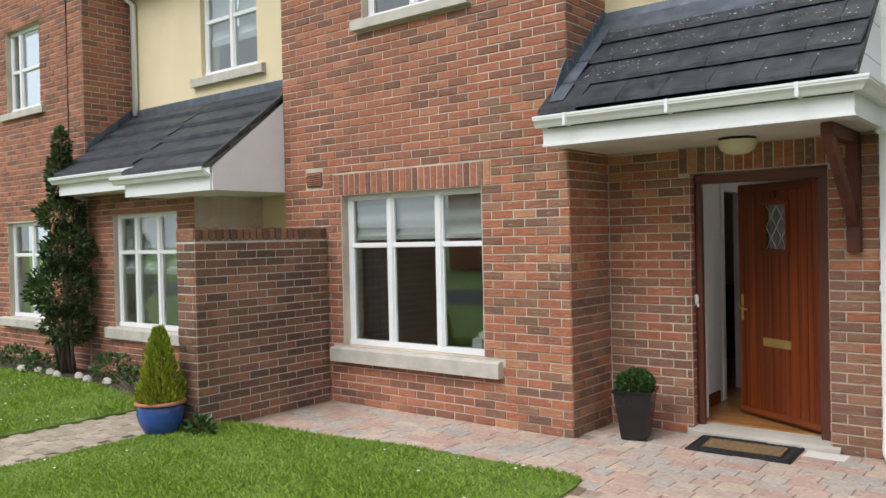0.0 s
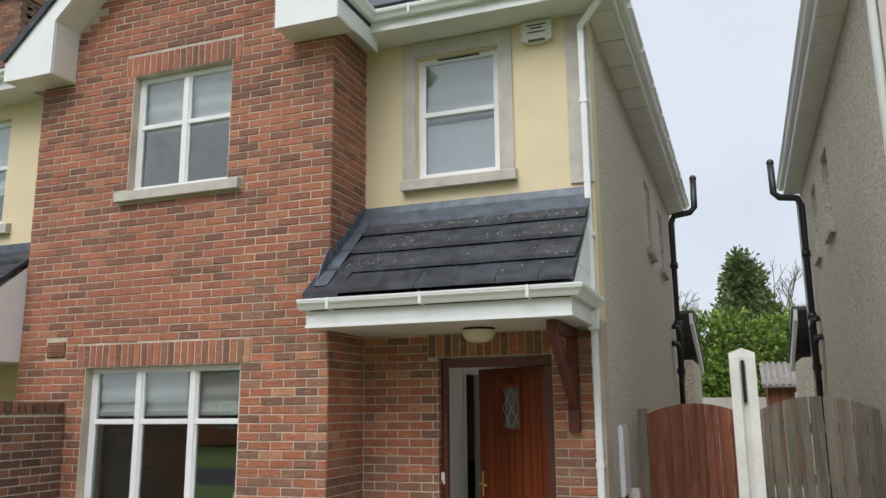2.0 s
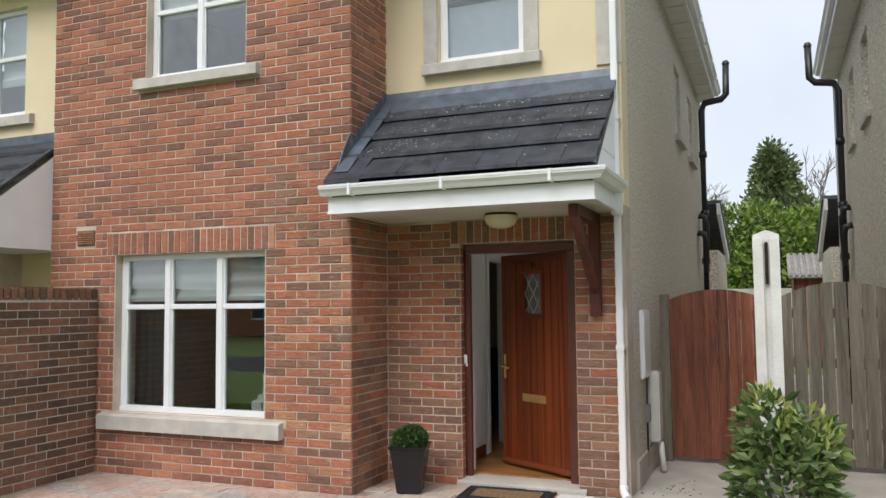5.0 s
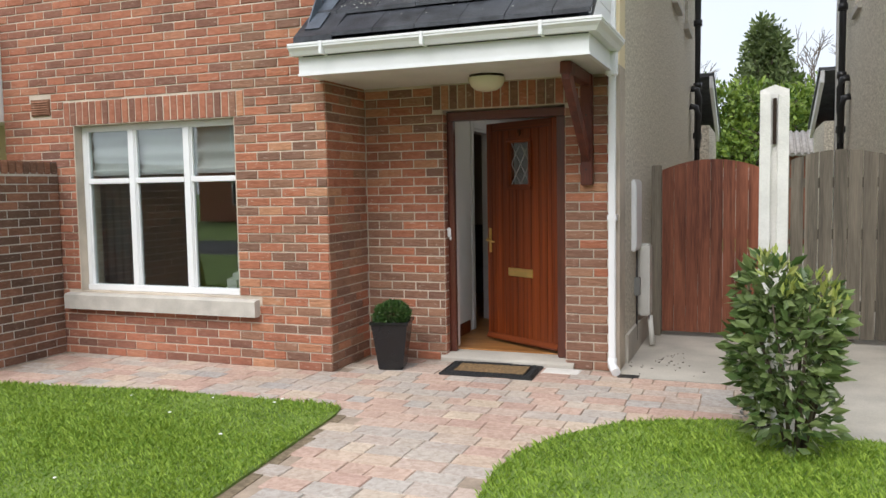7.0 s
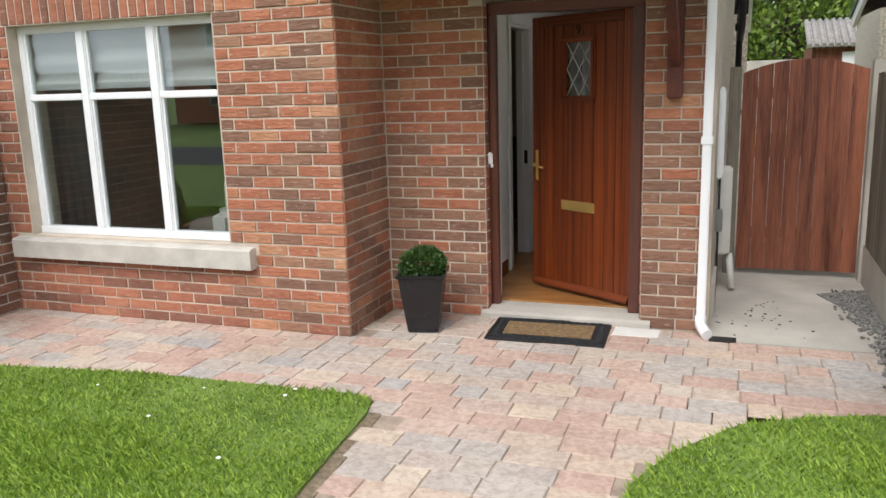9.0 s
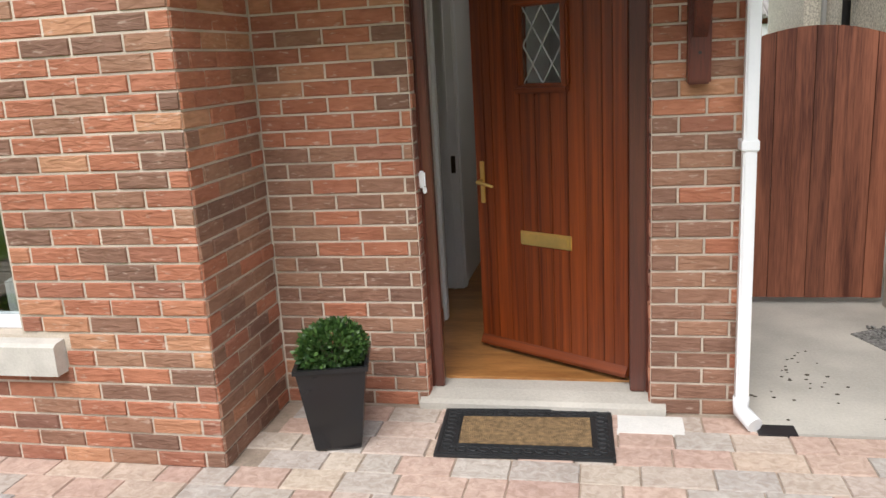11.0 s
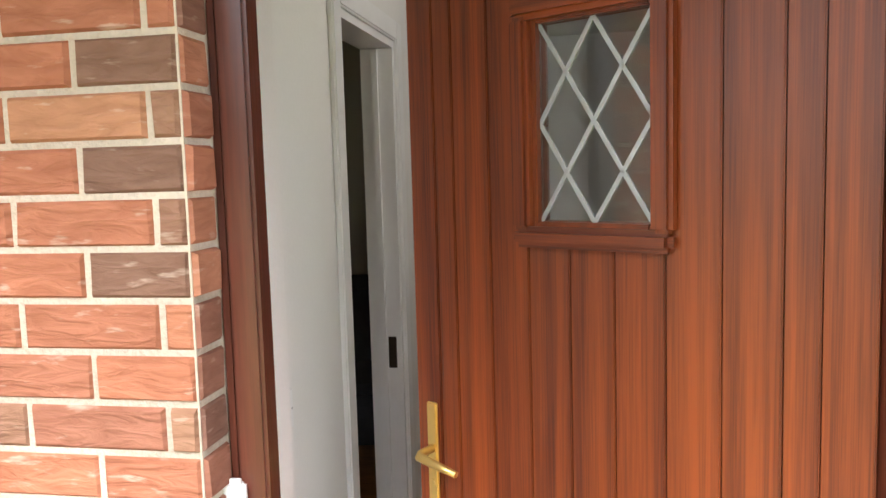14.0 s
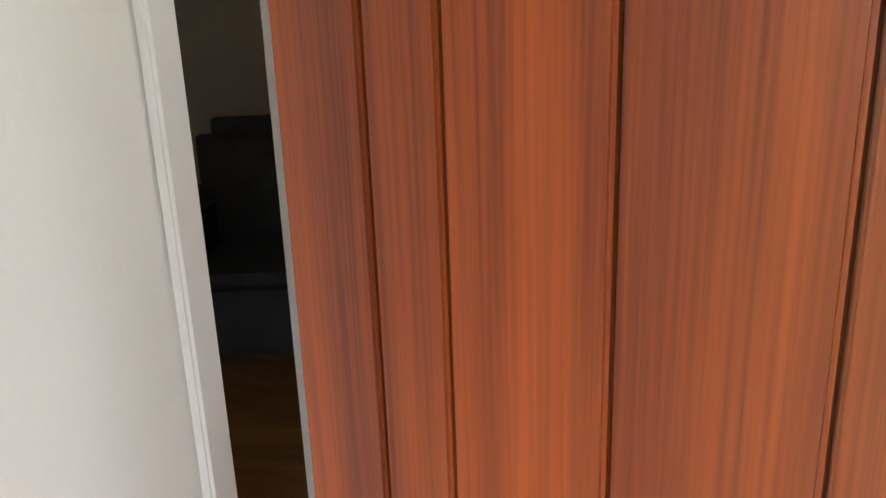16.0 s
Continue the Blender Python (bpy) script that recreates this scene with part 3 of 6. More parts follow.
def gutter(bm, path, w=0.105, h=0.085):
    """A moulded gutter along a level line of points; outside is to the right of the way."""
    prof = [(0.0, 0.0), (w * 0.55, 0.0), (w * 0.72, h * 0.35), (w * 0.95, h * 0.62), (w * 0.95, h * 0.8), (w, h * 0.8), (w, h), (w * 0.9, h), (w * 0.9, h * 0.85), (0.01, h * 0.2), (0.0, h)]
    rings = []
    pts = [Vector(p) for p in path]
    for i, p in enumerate(pts):
        def nrm(a, b):
            d = (b - a).normalized()
            return Vector((d.y, -d.x, 0))
        n1 = nrm(pts[i - 1], p) if i else nrm(p, pts[1])
        n2 = nrm(p, pts[i + 1]) if i < len(pts) - 1 else n1
        n = (n1 + n2).normalized()
        n /= max(0.3, n.dot(n1))
        rings.append([bm.verts.new(p + n * a + Vector((0, 0, b))) for a, b in prof])
    m = len(prof)
    for a, b in zip(rings, rings[1:]):
        for k in range(m):
            bm.faces.new((a[k], a[(k + 1) % m], b[(k + 1) % m], b[k]))
    bm.faces.new(rings[0][::-1]), bm.faces.new(rings[-1])
    bmesh.ops.recalc_face_normals(bm, faces=bm.faces)
    return bm


xr = CX + (CX - BX0 + 0.21)
part("fascia", B(xr + 0.005, ey0, EAVE - 0.06, ex1, ey0 + 0.02, EAVE + 0.13), M_PVC, house_roof)
part("fascia", B(ex1 - 0.02, ey0 + 0.021, EAVE - 0.06, ex1, 14.5, EAVE + 0.13), M_PVC, house_roof)
part("fascia", B(xr - 0.012, BW + 0.5, EAVE - 0.06, xr + 0.004, ey0 + 0.3, EAVE + 0.13), M_PVC, house_roof)
part("soffit", B(BX1 + 0.002, ey0 + 0.021, EAVE - 0.062, ex1 - 0.021, DW - 0.002, EAVE - 0.05), M_PVC2, house_roof)
part("soffit", B(BX1 + 0.002, BW + 0.1, EAVE - 0.062, xr - 0.013, ey0 + 0.02, EAVE - 0.05), M_PVC2, house_roof)
for k in range(13):
    part("soffit_panel", B(HX + 0.002, DW + 0.01 + k * 0.645, EAVE - 0.062, ex1 - 0.022, DW + 0.638 + k * 0.645 - 0.012, EAVE - 0.05 + 0.004 * (k % 2)), M_PVC2, house_roof)
part("gutter", gutter(bmesh.new(), [(xr + 0.004, GY + 0.02, EAVE + 0.03), (xr + 0.004, ey0 - 0.0, EAVE + 0.03), (ex1, ey0, EAVE + 0.03), (ex1, 14.5, EAVE + 0.03)]), M_PVC, house_roof)
for gx in (-2.4, -1.75, -1.1):
    part("gutter_bracket", B(gx, ey0 - 0.112, EAVE + 0.02, gx + 0.022, ey0, EAVE + 0.118, bev=0.003), M_PVC, house_roof)
for k in range(8):
    gy = 6.3 + k * 1.0
    part("gutter_bracket", B(ex1, gy, EAVE + 0.02, ex1 + 0.112, gy + 0.022, EAVE + 0.118, bev=0.003), M_PVC, house_roof)


# chimney pots and aerials
def chimney(x, y, z, label):
    e = empty("chimney_stack", (x, y, z), label, "chimney")
    part("shaft", B(x - 0.445, y - 0.295, z, x + 0.445, y + 0.295, z + 1.25), M_MORTAR, e)
    bk = bmesh.new()
    for k in range(16):
        zc, q = z + 0.03 + k * 0.075, -0.45 - 0.112 * (k % 2)
        while q < 0.449:
            a, b = max(q, -0.45), min(q + 0.215, 0.45)
            box(bk, x + a, y - 0.302, zc, x + b, y - 0.28, zc + 0.065)
            q += 0.225
        for a in (-0.279, -0.05, 0.175) if k % 2 else (-0.279, -0.16, 0.06):
            box(bk, x + 0.43, y + a, zc, x + 0.452, y + min(a + 0.215, 0.295), zc + 0.065)
    part("brickwork", bk, M_OLDBRICK, e)["kind"] = "stuff"
    part("cap_course", B(x - 0.52, y - 0.37, z + 1.25, x + 0.52, y + 0.37, z + 1.33), M_OLDBRICK, e)
    part("cap_course", B(x - 0.48, y - 0.33, z + 1.33, x + 0.48, y + 0.33, z + 1.42), M_OLDBRICK, e)
    for dx in (-0.25, 0.22):
        p = part("chimney_pot", lathe(bmesh.new(), [(0.12, z + 1.42), (0.11, z + 1.6), (0.10, z + 1.68), (0.13, z + 1.69), (0.13, z + 1.74), (0.09, z + 1.745), (0.085, z + 1.5)], x + dx, y), M_TERRA, e)
    part("pot_cowl", lathe(bmesh.new(), [(0.13, z + 1.75), (0.10, z + 1.80), (0.03, z + 1.87), (0.0, z + 1.88)], x - 0.25, y), M_TERRA, e)


chimney(-11.28, 8.94, 7.41, "brick chimney stack with terracotta pots on the neighbour's roof")
chimney(-6.03, 8.94, 6.91, "brick chimney stack with terracotta pots behind the gable")


def aerial(x, y, z, h, yagi):
    e = empty("tv_aerial", (x, y, z), "thin grey television aerial on a pole", "aerial")
    part("pole", tube(bmesh.new(), [(x, y, z), (x, y, z + h)], 0.018, 8), M_STEEL, e)
    if yagi:
        part("boom", tube(bmesh.new(), [(x - 0.12, y - 0.5, z + h - 0.05), (x + 0.12, y + 0.5, z + h - 0.05)], 0.012, 6), M_STEEL, e)
        for k in range(6):
            t = -0.9 + k * 0.36
            part("element", tube(bmesh.new(), [(x + 0.12 * t, y + 0.5 * t, z + h - 0.2), (x + 0.12 * t, y + 0.5 * t, z + h + 0.14)], 0.006, 5), M_STEEL, e)
        for dz in (-0.35, -0.12):
            part("dipole_loop", tube(bmesh.new(), [(x - 0.09, y, z + h + dz), (x + 0.09, y, z + h + dz), (x + 0.09, y, z + h + dz + 0.16), (x - 0.09, y, z + h + dz + 0.16), (x - 0.09, y, z + h + dz)], 0.012, 6, False), M_STEEL, e)
    else:
        part("head", B(x - 0.09, y - 0.04, z + h - 0.22, x + 0.09, y + 0.04, z + h - 0.10, bev=0.02), M_STEEL, e)
        part("tip", tube(bmesh.new(), [(x, y, z + h), (x, y, z + h + 0.14)], [0.012, 0.004], 6), M_STEEL, e)


aerial(-10.26, 8.94, 6.3, 3.89, True)
aerial(-5.74, 8.94, 6.2, 3.53, False)


# ---- windows ----
def window(name, x0, x1, z0, z1, y, mull, transom, label, deep=0.07):
    """White PVC window: outer frame, mullions, transom, casements and panes; faces -y."""
    e = empty(name, ((x0 + x1) / 2, y, z0), label, "window", kind="structure")
    f = 0.055
    part("frame_head", B(x0, y, z1 - f, x1, y + deep, z1, bev=0.006), M_PVC, e)
    part("frame_foot", B(x0, y - 0.012, z0, x1, y + deep, z0 + f, bev=0.006), M_PVC, e)
    part("frame_side", B(x0, y + 0.001, z0 + f, x0 + f, y + deep, z1 - f, bev=0.005), M_PVC, e)
    part("frame_side", B(x1 - f, y + 0.001, z0 + f, x1, y + deep, z1 - f, bev=0.005), M_PVC, e)
    xs = [x0 + f] + [x0 + m * (x1 - x0) for m in mull] + [x1 - f]
    for m in xs[1:-1]:
        part("mullion", B(m - 0.035, y - 0.006, z0 + f, m + 0.035, y + deep - 0.004, z1 - f, bev=0.008), M_PVC, e)
    zt = z0 + transom * (z1 - z0)
    for a, b in zip(xs, xs[1:]):
        a2 = a + (0.035 if a > x0 + f + 0.01 else 0)
        b2 = b - (0.035 if b < x1 - f - 0.01 else 0)
        part("transom", B(a2, y - 0.004, zt - 0.024, b2, y + deep - 0.01, zt + 0.024, bev=0.005), M_PVC, e)
        for c, d in ((z0 + f, zt - 0.024), (zt + 0.024, z1 - f)):
            p = part("pane", B(a2 + 0.004, y + 0.026, c, b2 - 0.004, y + 0.032, d), M_GLASS, e)
            p.visible_shadow = False
            part("bead", B(a2, y + 0.012, c, a2 + 0.014, y + 0.034, d), M_PVC, e)
            part("bead", B(b2 - 0.014, y + 0.012, c, b2, y + 0.034, d), M_PVC, e)
    return e


def sill(x0, x1, y0, y1, ztop, h, label):
    prism_pts = [(y0, ztop - h), (y1, ztop - h), (y1, ztop + 0.015), (y0 + 0.02, ztop), (y0, ztop - 0.012)]
    structure("window_sill", prism(bmesh.new(), prism_pts, "x", x0, x1), M_SILL, label, "sill")


window("window_1", *WIN[:2], WIN[2], WIN[3], BW + 0.085, (0.33, 0.68), 0.665, "white three-light window with blinds in the brick bay")
sill(-5.79, -3.714, BW - 0.075, BW + 0.10, 0.565, 0.14, "grey cast concrete window sill")
window("window_2", *UP1[:2], UP1[2], UP1[3], BW + 0.085, (0.5,), 0.56, "white two-light bedroom window in the gable")
sill(-5.40, -3.97, BW - 0.075, BW + 0.10, 3.79, 0.10, "weathered concrete sill under the bedroom window")
window("window_3", *UP2[:2], UP2[2], UP2[3], DW + 0.06, (), 0.53, "white bedroom window in the cream wall")
sill(-2.64, -1.52, DW - 0.085, DW + 0.07, 3.785, 0.10, "grey concrete sill in the cream wall")
part("trickle_vent", B(-2.30, DW + 0.048, 4.985, -1.88, DW + 0.061, 5.0), M_BLACK, bpy.data.objects["window_3"])
sur = empty("window_surround", (-2.09, DW, 3.8), "raised grey plaster band round the cream wall window", "trim", kind="structure")
part("side_band", B(-2.64, DW - 0.022, 3.79, -2.506, DW + 0.002, 5.02), M_SILL, sur)
part("side_band", B(-1.679, DW - 0.022, 3.79, -1.545, DW + 0.002, 5.02), M_SILL, sur)
part("head_band", B(-2.64, DW - 0.022, 5.02, -1.545, DW + 0.002, 5.165), M_SILL, sur)
structure("quoin_band", B(-1.04, DW - 0.022, 3.60, HX + 0.012, DW + 0.002, 5.17), M_SILL, "raised grey plaster band at the corner of the cream wall", "trim")

# blinds and curtains
def roman_blind(x0, x1, z0, z1, y):
    bm = bmesh.new()
    n = 22
    rows = []
    for k in range(n + 1):
        z = z1 + (z0 - z1) * k / n
        yy = y + 0.012 * math.sin(k / n * math.pi * 6) - (0.02 if k > n - 3 else 0)
        rows.append((bm.verts.new((x0, yy, z)), bm.verts.new(((x0 + x1) / 2, yy + 0.006, z)), bm.verts.new((x1, yy, z))))
    for a, b in zip(rows, rows[1:]):
        bm.faces.new((a[0], a[1], b[1], b[0])), bm.faces.new((a[1], a[2], b[2], b[1]))
    bmesh.ops.solidify(bm, geom=bm.faces[:], thickness=0.006)
    return thing("roman_blind", bm, M_BLIND, "white fabric blind half lowered inside a window", "blind", "blinds in the windows")


for a, b in ((-5.60, -5.09), (-5.07, -4.48), (-4.46, -3.95)):
    roman_blind(a, b, 1.64, 2.09, BW + 0.172)
roman_blind(-5.26, -4.74, 4.42, 5.0, BW + 0.172)
roman_blind(-4.70, -4.17, 4.42, 5.0, BW + 0.172)
roman_blind(-2.47, -1.71, 4.40, 5.01, DW + 0.147)


def curtain(x0, x1, z0, z1, y):
    bm = bmesh.new()
    n = 40
    col = [(bm.verts.new((x0 + (x1 - x0) * k / n, y + 0.03 * math.sin(k * 1.1), z0)), bm.verts.new((x0 + (x1 - x0) * k / n, y + 0.03 * math.sin(k * 1.1), z1))) for k in range(n + 1)]
    for a, b in zip(col, col[1:]):
        f = bm.faces.new((a[0], b[0], b[1], a[1]))
        f.smooth = True
    bmesh.ops.solidify(bm, geom=bm.faces[:], thickness=0.004)
    thing("curtain", bm, M_CURTAIN, "grey pleated curtain hanging beside the living room window", "curtain")


curtain(-5.95, -5.28, 0.09, 2.36, BW + 0.40)
curtain(-3.82, -3.45, 0.09, 2.36, BW + 0.40)
# flat grey sheet added so that window_3's lower pane comes out grey
structure("wall_shade", B(-2.49, DW + 0.135, 3.86, -1.70, DW + 0.145, 4.36), M_CURTAIN, "flat grey sheet added behind the lower pane of the bedroom window", "blind")


def armchair(x, y, turn, material, label, w=0.9):
    e = empty("armchair", pose(x, y, 0.076, 0, 0, turn), label, "armchair")
    part("seat", B(-w / 2 + 0.16, -0.35, 0.12, w / 2 - 0.16, 0.28, 0.44, bev=0.05), material, e, local=True)
    part("backrest", B(-w / 2 + 0.12, 0.22, 0.12, w / 2 - 0.12, 0.45, 0.92, bev=0.07), material, e, local=True)
    for s in (-1, 1):
        part("armrest", B(s * (w / 2 - 0.17), -0.40, 0.10, s * w / 2, 0.40, 0.64, bev=0.06), material, e, local=True)
        for q in (-0.34, 0.34):
            part("leg", B(s * (w / 2 - 0.06) - 0.025, q - 0.025, 0.0, s * (w / 2 - 0.06) + 0.025, q + 0.025, 0.13), M_DARKMETAL, e, local=True)


armchair(-4.15, 6.45, 200, M_SOFAL, "pale grey fabric armchair behind the window")
armchair(-3.05, 9.2, 10, M_SOFA, "charcoal fabric armchair in the dark living room", 1.0)

# ---- front door ----
FX0, FX1, FY, FT = -2.295, -1.284, 6.18, 2.11
fr = empty("front_door_frame", ((FX0 + FX1) / 2, FY, 0.06), "dark mahogany-stained wooden door frame", "door frame", kind="structure")
part("jamb", B(FX0, FY, 0.062, FX0 + 0.049, FY + 0.050, FT - 0.072, bev=0.006), M_FRAME, fr)
part("jamb", B(FX1 - 0.073, FY, 0.062, FX1, FY + 0.105, FT - 0.072, bev=0.006), M_FRAME, fr)
part("head", B(FX0, FY - 0.002, FT - 0.07, FX1, FY + 0.105, FT, bev=0.006), wood_mat("frame_head_wood", (0.055, 0.016, 0.011), (0.12, 0.034, 0.02), 0.38, (1.0, 26, 26), 0.3), fr)
part("mastic", B(FX0 - 0.012, FY + 0.004, 0.06, FX0 - 0.001, FY + 0.03, FT), M_BRACKET, fr)
part("mastic", B(FX1 + 0.001, FY + 0.004, 0.06, FX1 + 0.012, FY + 0.03, FT), M_BRACKET, fr)
structure("reveal_lining", B(-2.33, FY + 0.052, 0.08, -2.285, DW + 0.281, 2.115), M_PLASTER, "white painted plaster reveal inside the front door", "trim")
structure("door_step", prism(bmesh.new(), [(DW - 0.045, -0.03), (FY + 0.11, -0.03), (FY + 0.11, 0.062), (FY, 0.06), (DW - 0.02, 0.045), (DW - 0.045, 0.03)], "x", -2.345, -1.20), M_CONC, "worn pale concrete door step", "step")
thing("loose_slab", B(-1.42, 5.87, -0.012, -1.13, 6.05, 0.004, bev=0.004), M_POST, "white painted strip of mortar on the paving beside the mat", "paving")
HINGE, ANG, DWID = (-1.362, 6.258), 30.96, 0.893
dm = pose(HINGE[0], HINGE[1], 0.0, 0, 0, -ANG)
door = empty("front_door", dm, "varnished mahogany boarded front door standing ajar", "door")
Z0, Z1 = 0.105, 2.04
# core behind the boards
part("core", wall_bm("x", -DWID, 0.0, Z0, Z1, 0.010, 0.044, [(-0.575, -0.34, 1.495, 1.855)]), M_DOOR, door, local=True)
GR = [0.075, 0.13, 0.225, 0.32, 0.415, 0.505, 0.595, 0.685, 0.775, 0.825]


def board(u0, u1, z0, z1):
    part("board", B(-u1 + 0.0012, 0.0, z0, -u0 - 0.0012, 0.0135, z1, bev=0.0022), M_DOOR, door, local=True)


part("stile", B(-GR[0] + 0.0012, 0.0, Z0, 0.0, 0.0135, Z1, bev=0.0022), M_DOOR, door, local=True)
part("stile", B(-DWID, 0.0, Z0, -GR[-1] - 0.0012, 0.0135, Z1, bev=0.0022), M_DOOR, door, local=True)
part("top_rail", B(-GR[-1] + 0.002, 0.0, 1.972, -GR[0] - 0.002, 0.0135, Z1, bev=0.0022), M_DOORH, door, local=True)
for a, b in zip(GR, GR[1:]):
    if 0.31 < a and b < 0.60:
        board(a, b, Z0 + 0.035, 1.462)
        board(a, b, 1.885, 1.969)
    else:
        board(a, b, Z0 + 0.035, 1.969)
part("weather_bar", prism(bmesh.new(), [(0.0, Z0 + 0.050), (-0.022, Z0 + 0.014), (-0.022, Z0), (0.012, Z0), (0.012, Z0 + 0.050)], "x", -DWID, -0.004), M_DOORH, door, local=True)
# glazed light with moulded frame
gw = part("light_frame", B(-0.617, -0.027, 1.447, -0.298, 0.004, 1.486, bev=0.011), M_DOORH, door, local=True)
part("light_frame", B(-0.617, -0.027, 1.859, -0.298, 0.004, 1.898, bev=0.011), M_DOORH, door, local=True)
part("light_frame", B(-0.617, -0.026, 1.480, -0.578, 0.004, 1.865, bev=0.008), M_DOOR, door, local=True)
part("light_frame", B(-0.337, -0.026, 1.480, -0.298, 0.004, 1.865, bev=0.008), M_DOOR, door, local=True)
for q in (B(-0.584, -0.006, 1.478, -0.570, 0.012, 1.868, bev=0.003), B(-0.345, -0.006, 1.478, -0.331, 0.012, 1.868, bev=0.003), B(-0.57, -0.006, 1.478, -0.345, 0.012, 1.494, bev=0.003), B(-0.57, -0.006, 1.852, -0.345, 0.012, 1.868, bev=0.003)):
    part("glazing_bead", q, M_DOOR, door, local=True)
pane = part("glass_pane", B(-0.571, 0.012, 1.493, -0.344, 0.018, 1.853), M_GLASS, door, "clear leaded glass pane", local=True)
lx0, lx1, lz0, lz1 = -0.570, -0.345, 1.494, 1.852
lw, lh = (lx1 - lx0) / 2, (lz1 - lz0) / 2


def came(x0, z0, x1, z1):
    d = Vector((x1 - x0, 0, z1 - z0)).normalized()
    s = Vector((-d.z, 0, d.x)) * 0.0042
    bm = bmesh.new()
    a, b = Vector((x0, 0.0085, z0)), Vector((x1, 0.0085, z1))
    lo = [bm.verts.new(v) for v in (a - s, b - s, b + s, a + s)]
    hi = [bm.verts.new(v + Vector((0, 0.0035, 0))) for v in (a - s, b - s, b + s, a + s)]
    bm.faces.new(lo), bm.faces.new(hi[::-1])
    for i in range(4):
        bm.faces.new((lo[i], hi[i], hi[(i + 1) % 4], lo[(i + 1) % 4]))
    part("lead_came", bm, M_LEADED, pane, local=True)


hx = [lx0 + lw * k for k in (0, 0.5, 1, 1.5, 2)]
for sgn in (1, -1):
    for k in (-2, -1, 0, 1, 2, 3):
        # diamonds two across and two high
        z_at0 = lz0 + k * lh if sgn > 0 else lz0 + (k + 1) * lh
        pts = []
        za, zb = z_at0, z_at0 + sgn * 2 * lh
        if max(za, zb) <= lz0 + 1e-6 or min(za, zb) >= lz1 - 1e-6:
            continue
        ta = max(0.0, min(1.0, ((lz0 if sgn > 0 else lz1) - za) / (zb - za)))
        tb = max(0.0, min(1.0, ((lz1 if sgn > 0 else lz0) - za) / (zb - za)))
        if tb - ta < 0.02:
            continue
        came(lx0 + ta * 2 * lw, za + ta * (zb - za), lx0 + tb * 2 * lw, za + tb * (zb - za))
# letter plate, handle, number
lp = part("letter_plate", B(-0.610, -0.010, 0.690, -0.302, 0.0, 0.762, bev=0.004), M_BRASS, door, "polished brass letter plate", local=True)
part("letter_flap", B(-0.592, -0.014, 0.703, -0.320, -0.009, 0.750, bev=0.003), M_BRASS, lp, local=True)
hp = part("handle_plate", B(-0.862, -0.009, 0.885, -0.834, 0.0, 1.105, bev=0.003), M_BRASS, door, "brass handle back plate with a lever", local=True)
part("lever", tube(bmesh.new(), [(-0.848, -0.006, 1.005), (-0.848, -0.045, 1.003), (-0.842, -0.056, 1.001), (-0.82, -0.058, 0.999), (-0.78, -0.055, 0.991), (-0.745, -0.052, 0.984)], [0.009, 0.009, 0.010, 0.010, 0.0085, 0.007], 10), M_BRASS, hp, local=True)
part("keyhole_cylinder", tube(bmesh.new(), [(-0.848, -0.013, 0.93), (-0.848, -0.004, 0.93)], 0.0085, 12), M_BRASS, hp, local=True)
cu = bpy.data.curves.new("digit", "FONT")
cu.body, cu.size, cu.extrude, cu.align_x, cu.align_y = "9", 0.086, 0.003, "CENTER", "CENTER"
tmp = bpy.data.objects.new("digit", cu)
scene.collection.objects.link(tmp)
bpy.context.view_layer.update()
dme = bpy.data.meshes.new_from_object(tmp.evaluated_get(bpy.context.evaluated_depsgraph_get()))
dme.transform(pose(-0.458, -0.004, 1.933, 90, 0, 0))
dme.materials.clear()
dme.materials.append(M_DARKMETAL)
bpy.data.objects.remove(tmp)
part("number", dme, M_DARKMETAL, door, "dark metal house number nine", local=True)
dbl = empty("doorbell", (FX0 + 0.0, FY - 0.03, 1.05), "small white wireless doorbell hanging on the frame", "doorbell")
part("button_case", B(FX0 - 0.022, FY - 0.024, 1.055, FX0 + 0.018, FY - 0.002, 1.135, bev=0.008), M_PVC, dbl)
part("loose_clip", B(FX0 + 0.004, FY - 0.020, 1.03, FX0 + 0.022, FY - 0.006, 1.06, bev=0.004), M_PVC, dbl)
sw = empty("light_switch", (HLX, 6.71, 1.07), "white double light switch on the hall wall", "switch")
part("switch_plate", B(HLX, 6.655, 1.025, HLX + 0.012, 6.742, 1.115, bev=0.003), M_GLOSSW, sw)
for q in (6.687, 6.710):
    part("rocker", B(HLX + 0.012, q - 0.008, 1.058, HLX + 0.018, q + 0.008, 1.084, bev=0.002), M_GLOSSW, sw)
for q in (6.664, 6.733):
    part("screw", tube(bmesh.new(), [(HLX + 0.011, q, 1.07), (HLX + 0.0128, q, 1.07)], 0.0028, 8), M_STEEL, sw)
# door mat
mt = empty("door_mat", (-1.82, 5.83, 0.0), "black rubber door mat with a brown coir centre", "door mat")
mo = [(-2.212, 6.04), (-1.446, 6.09), (-1.425, 5.61), (-2.182, 5.59)]


def inset(k):
    cx, cy = sum(p[0] for p in mo) / 4, sum(p[1] for p in mo) / 4
    return [(cx + (p[0] - cx) * (1 - k * 1.0), cy + (p[1] - cy) * (1 - k * 1.75)) for p in mo]


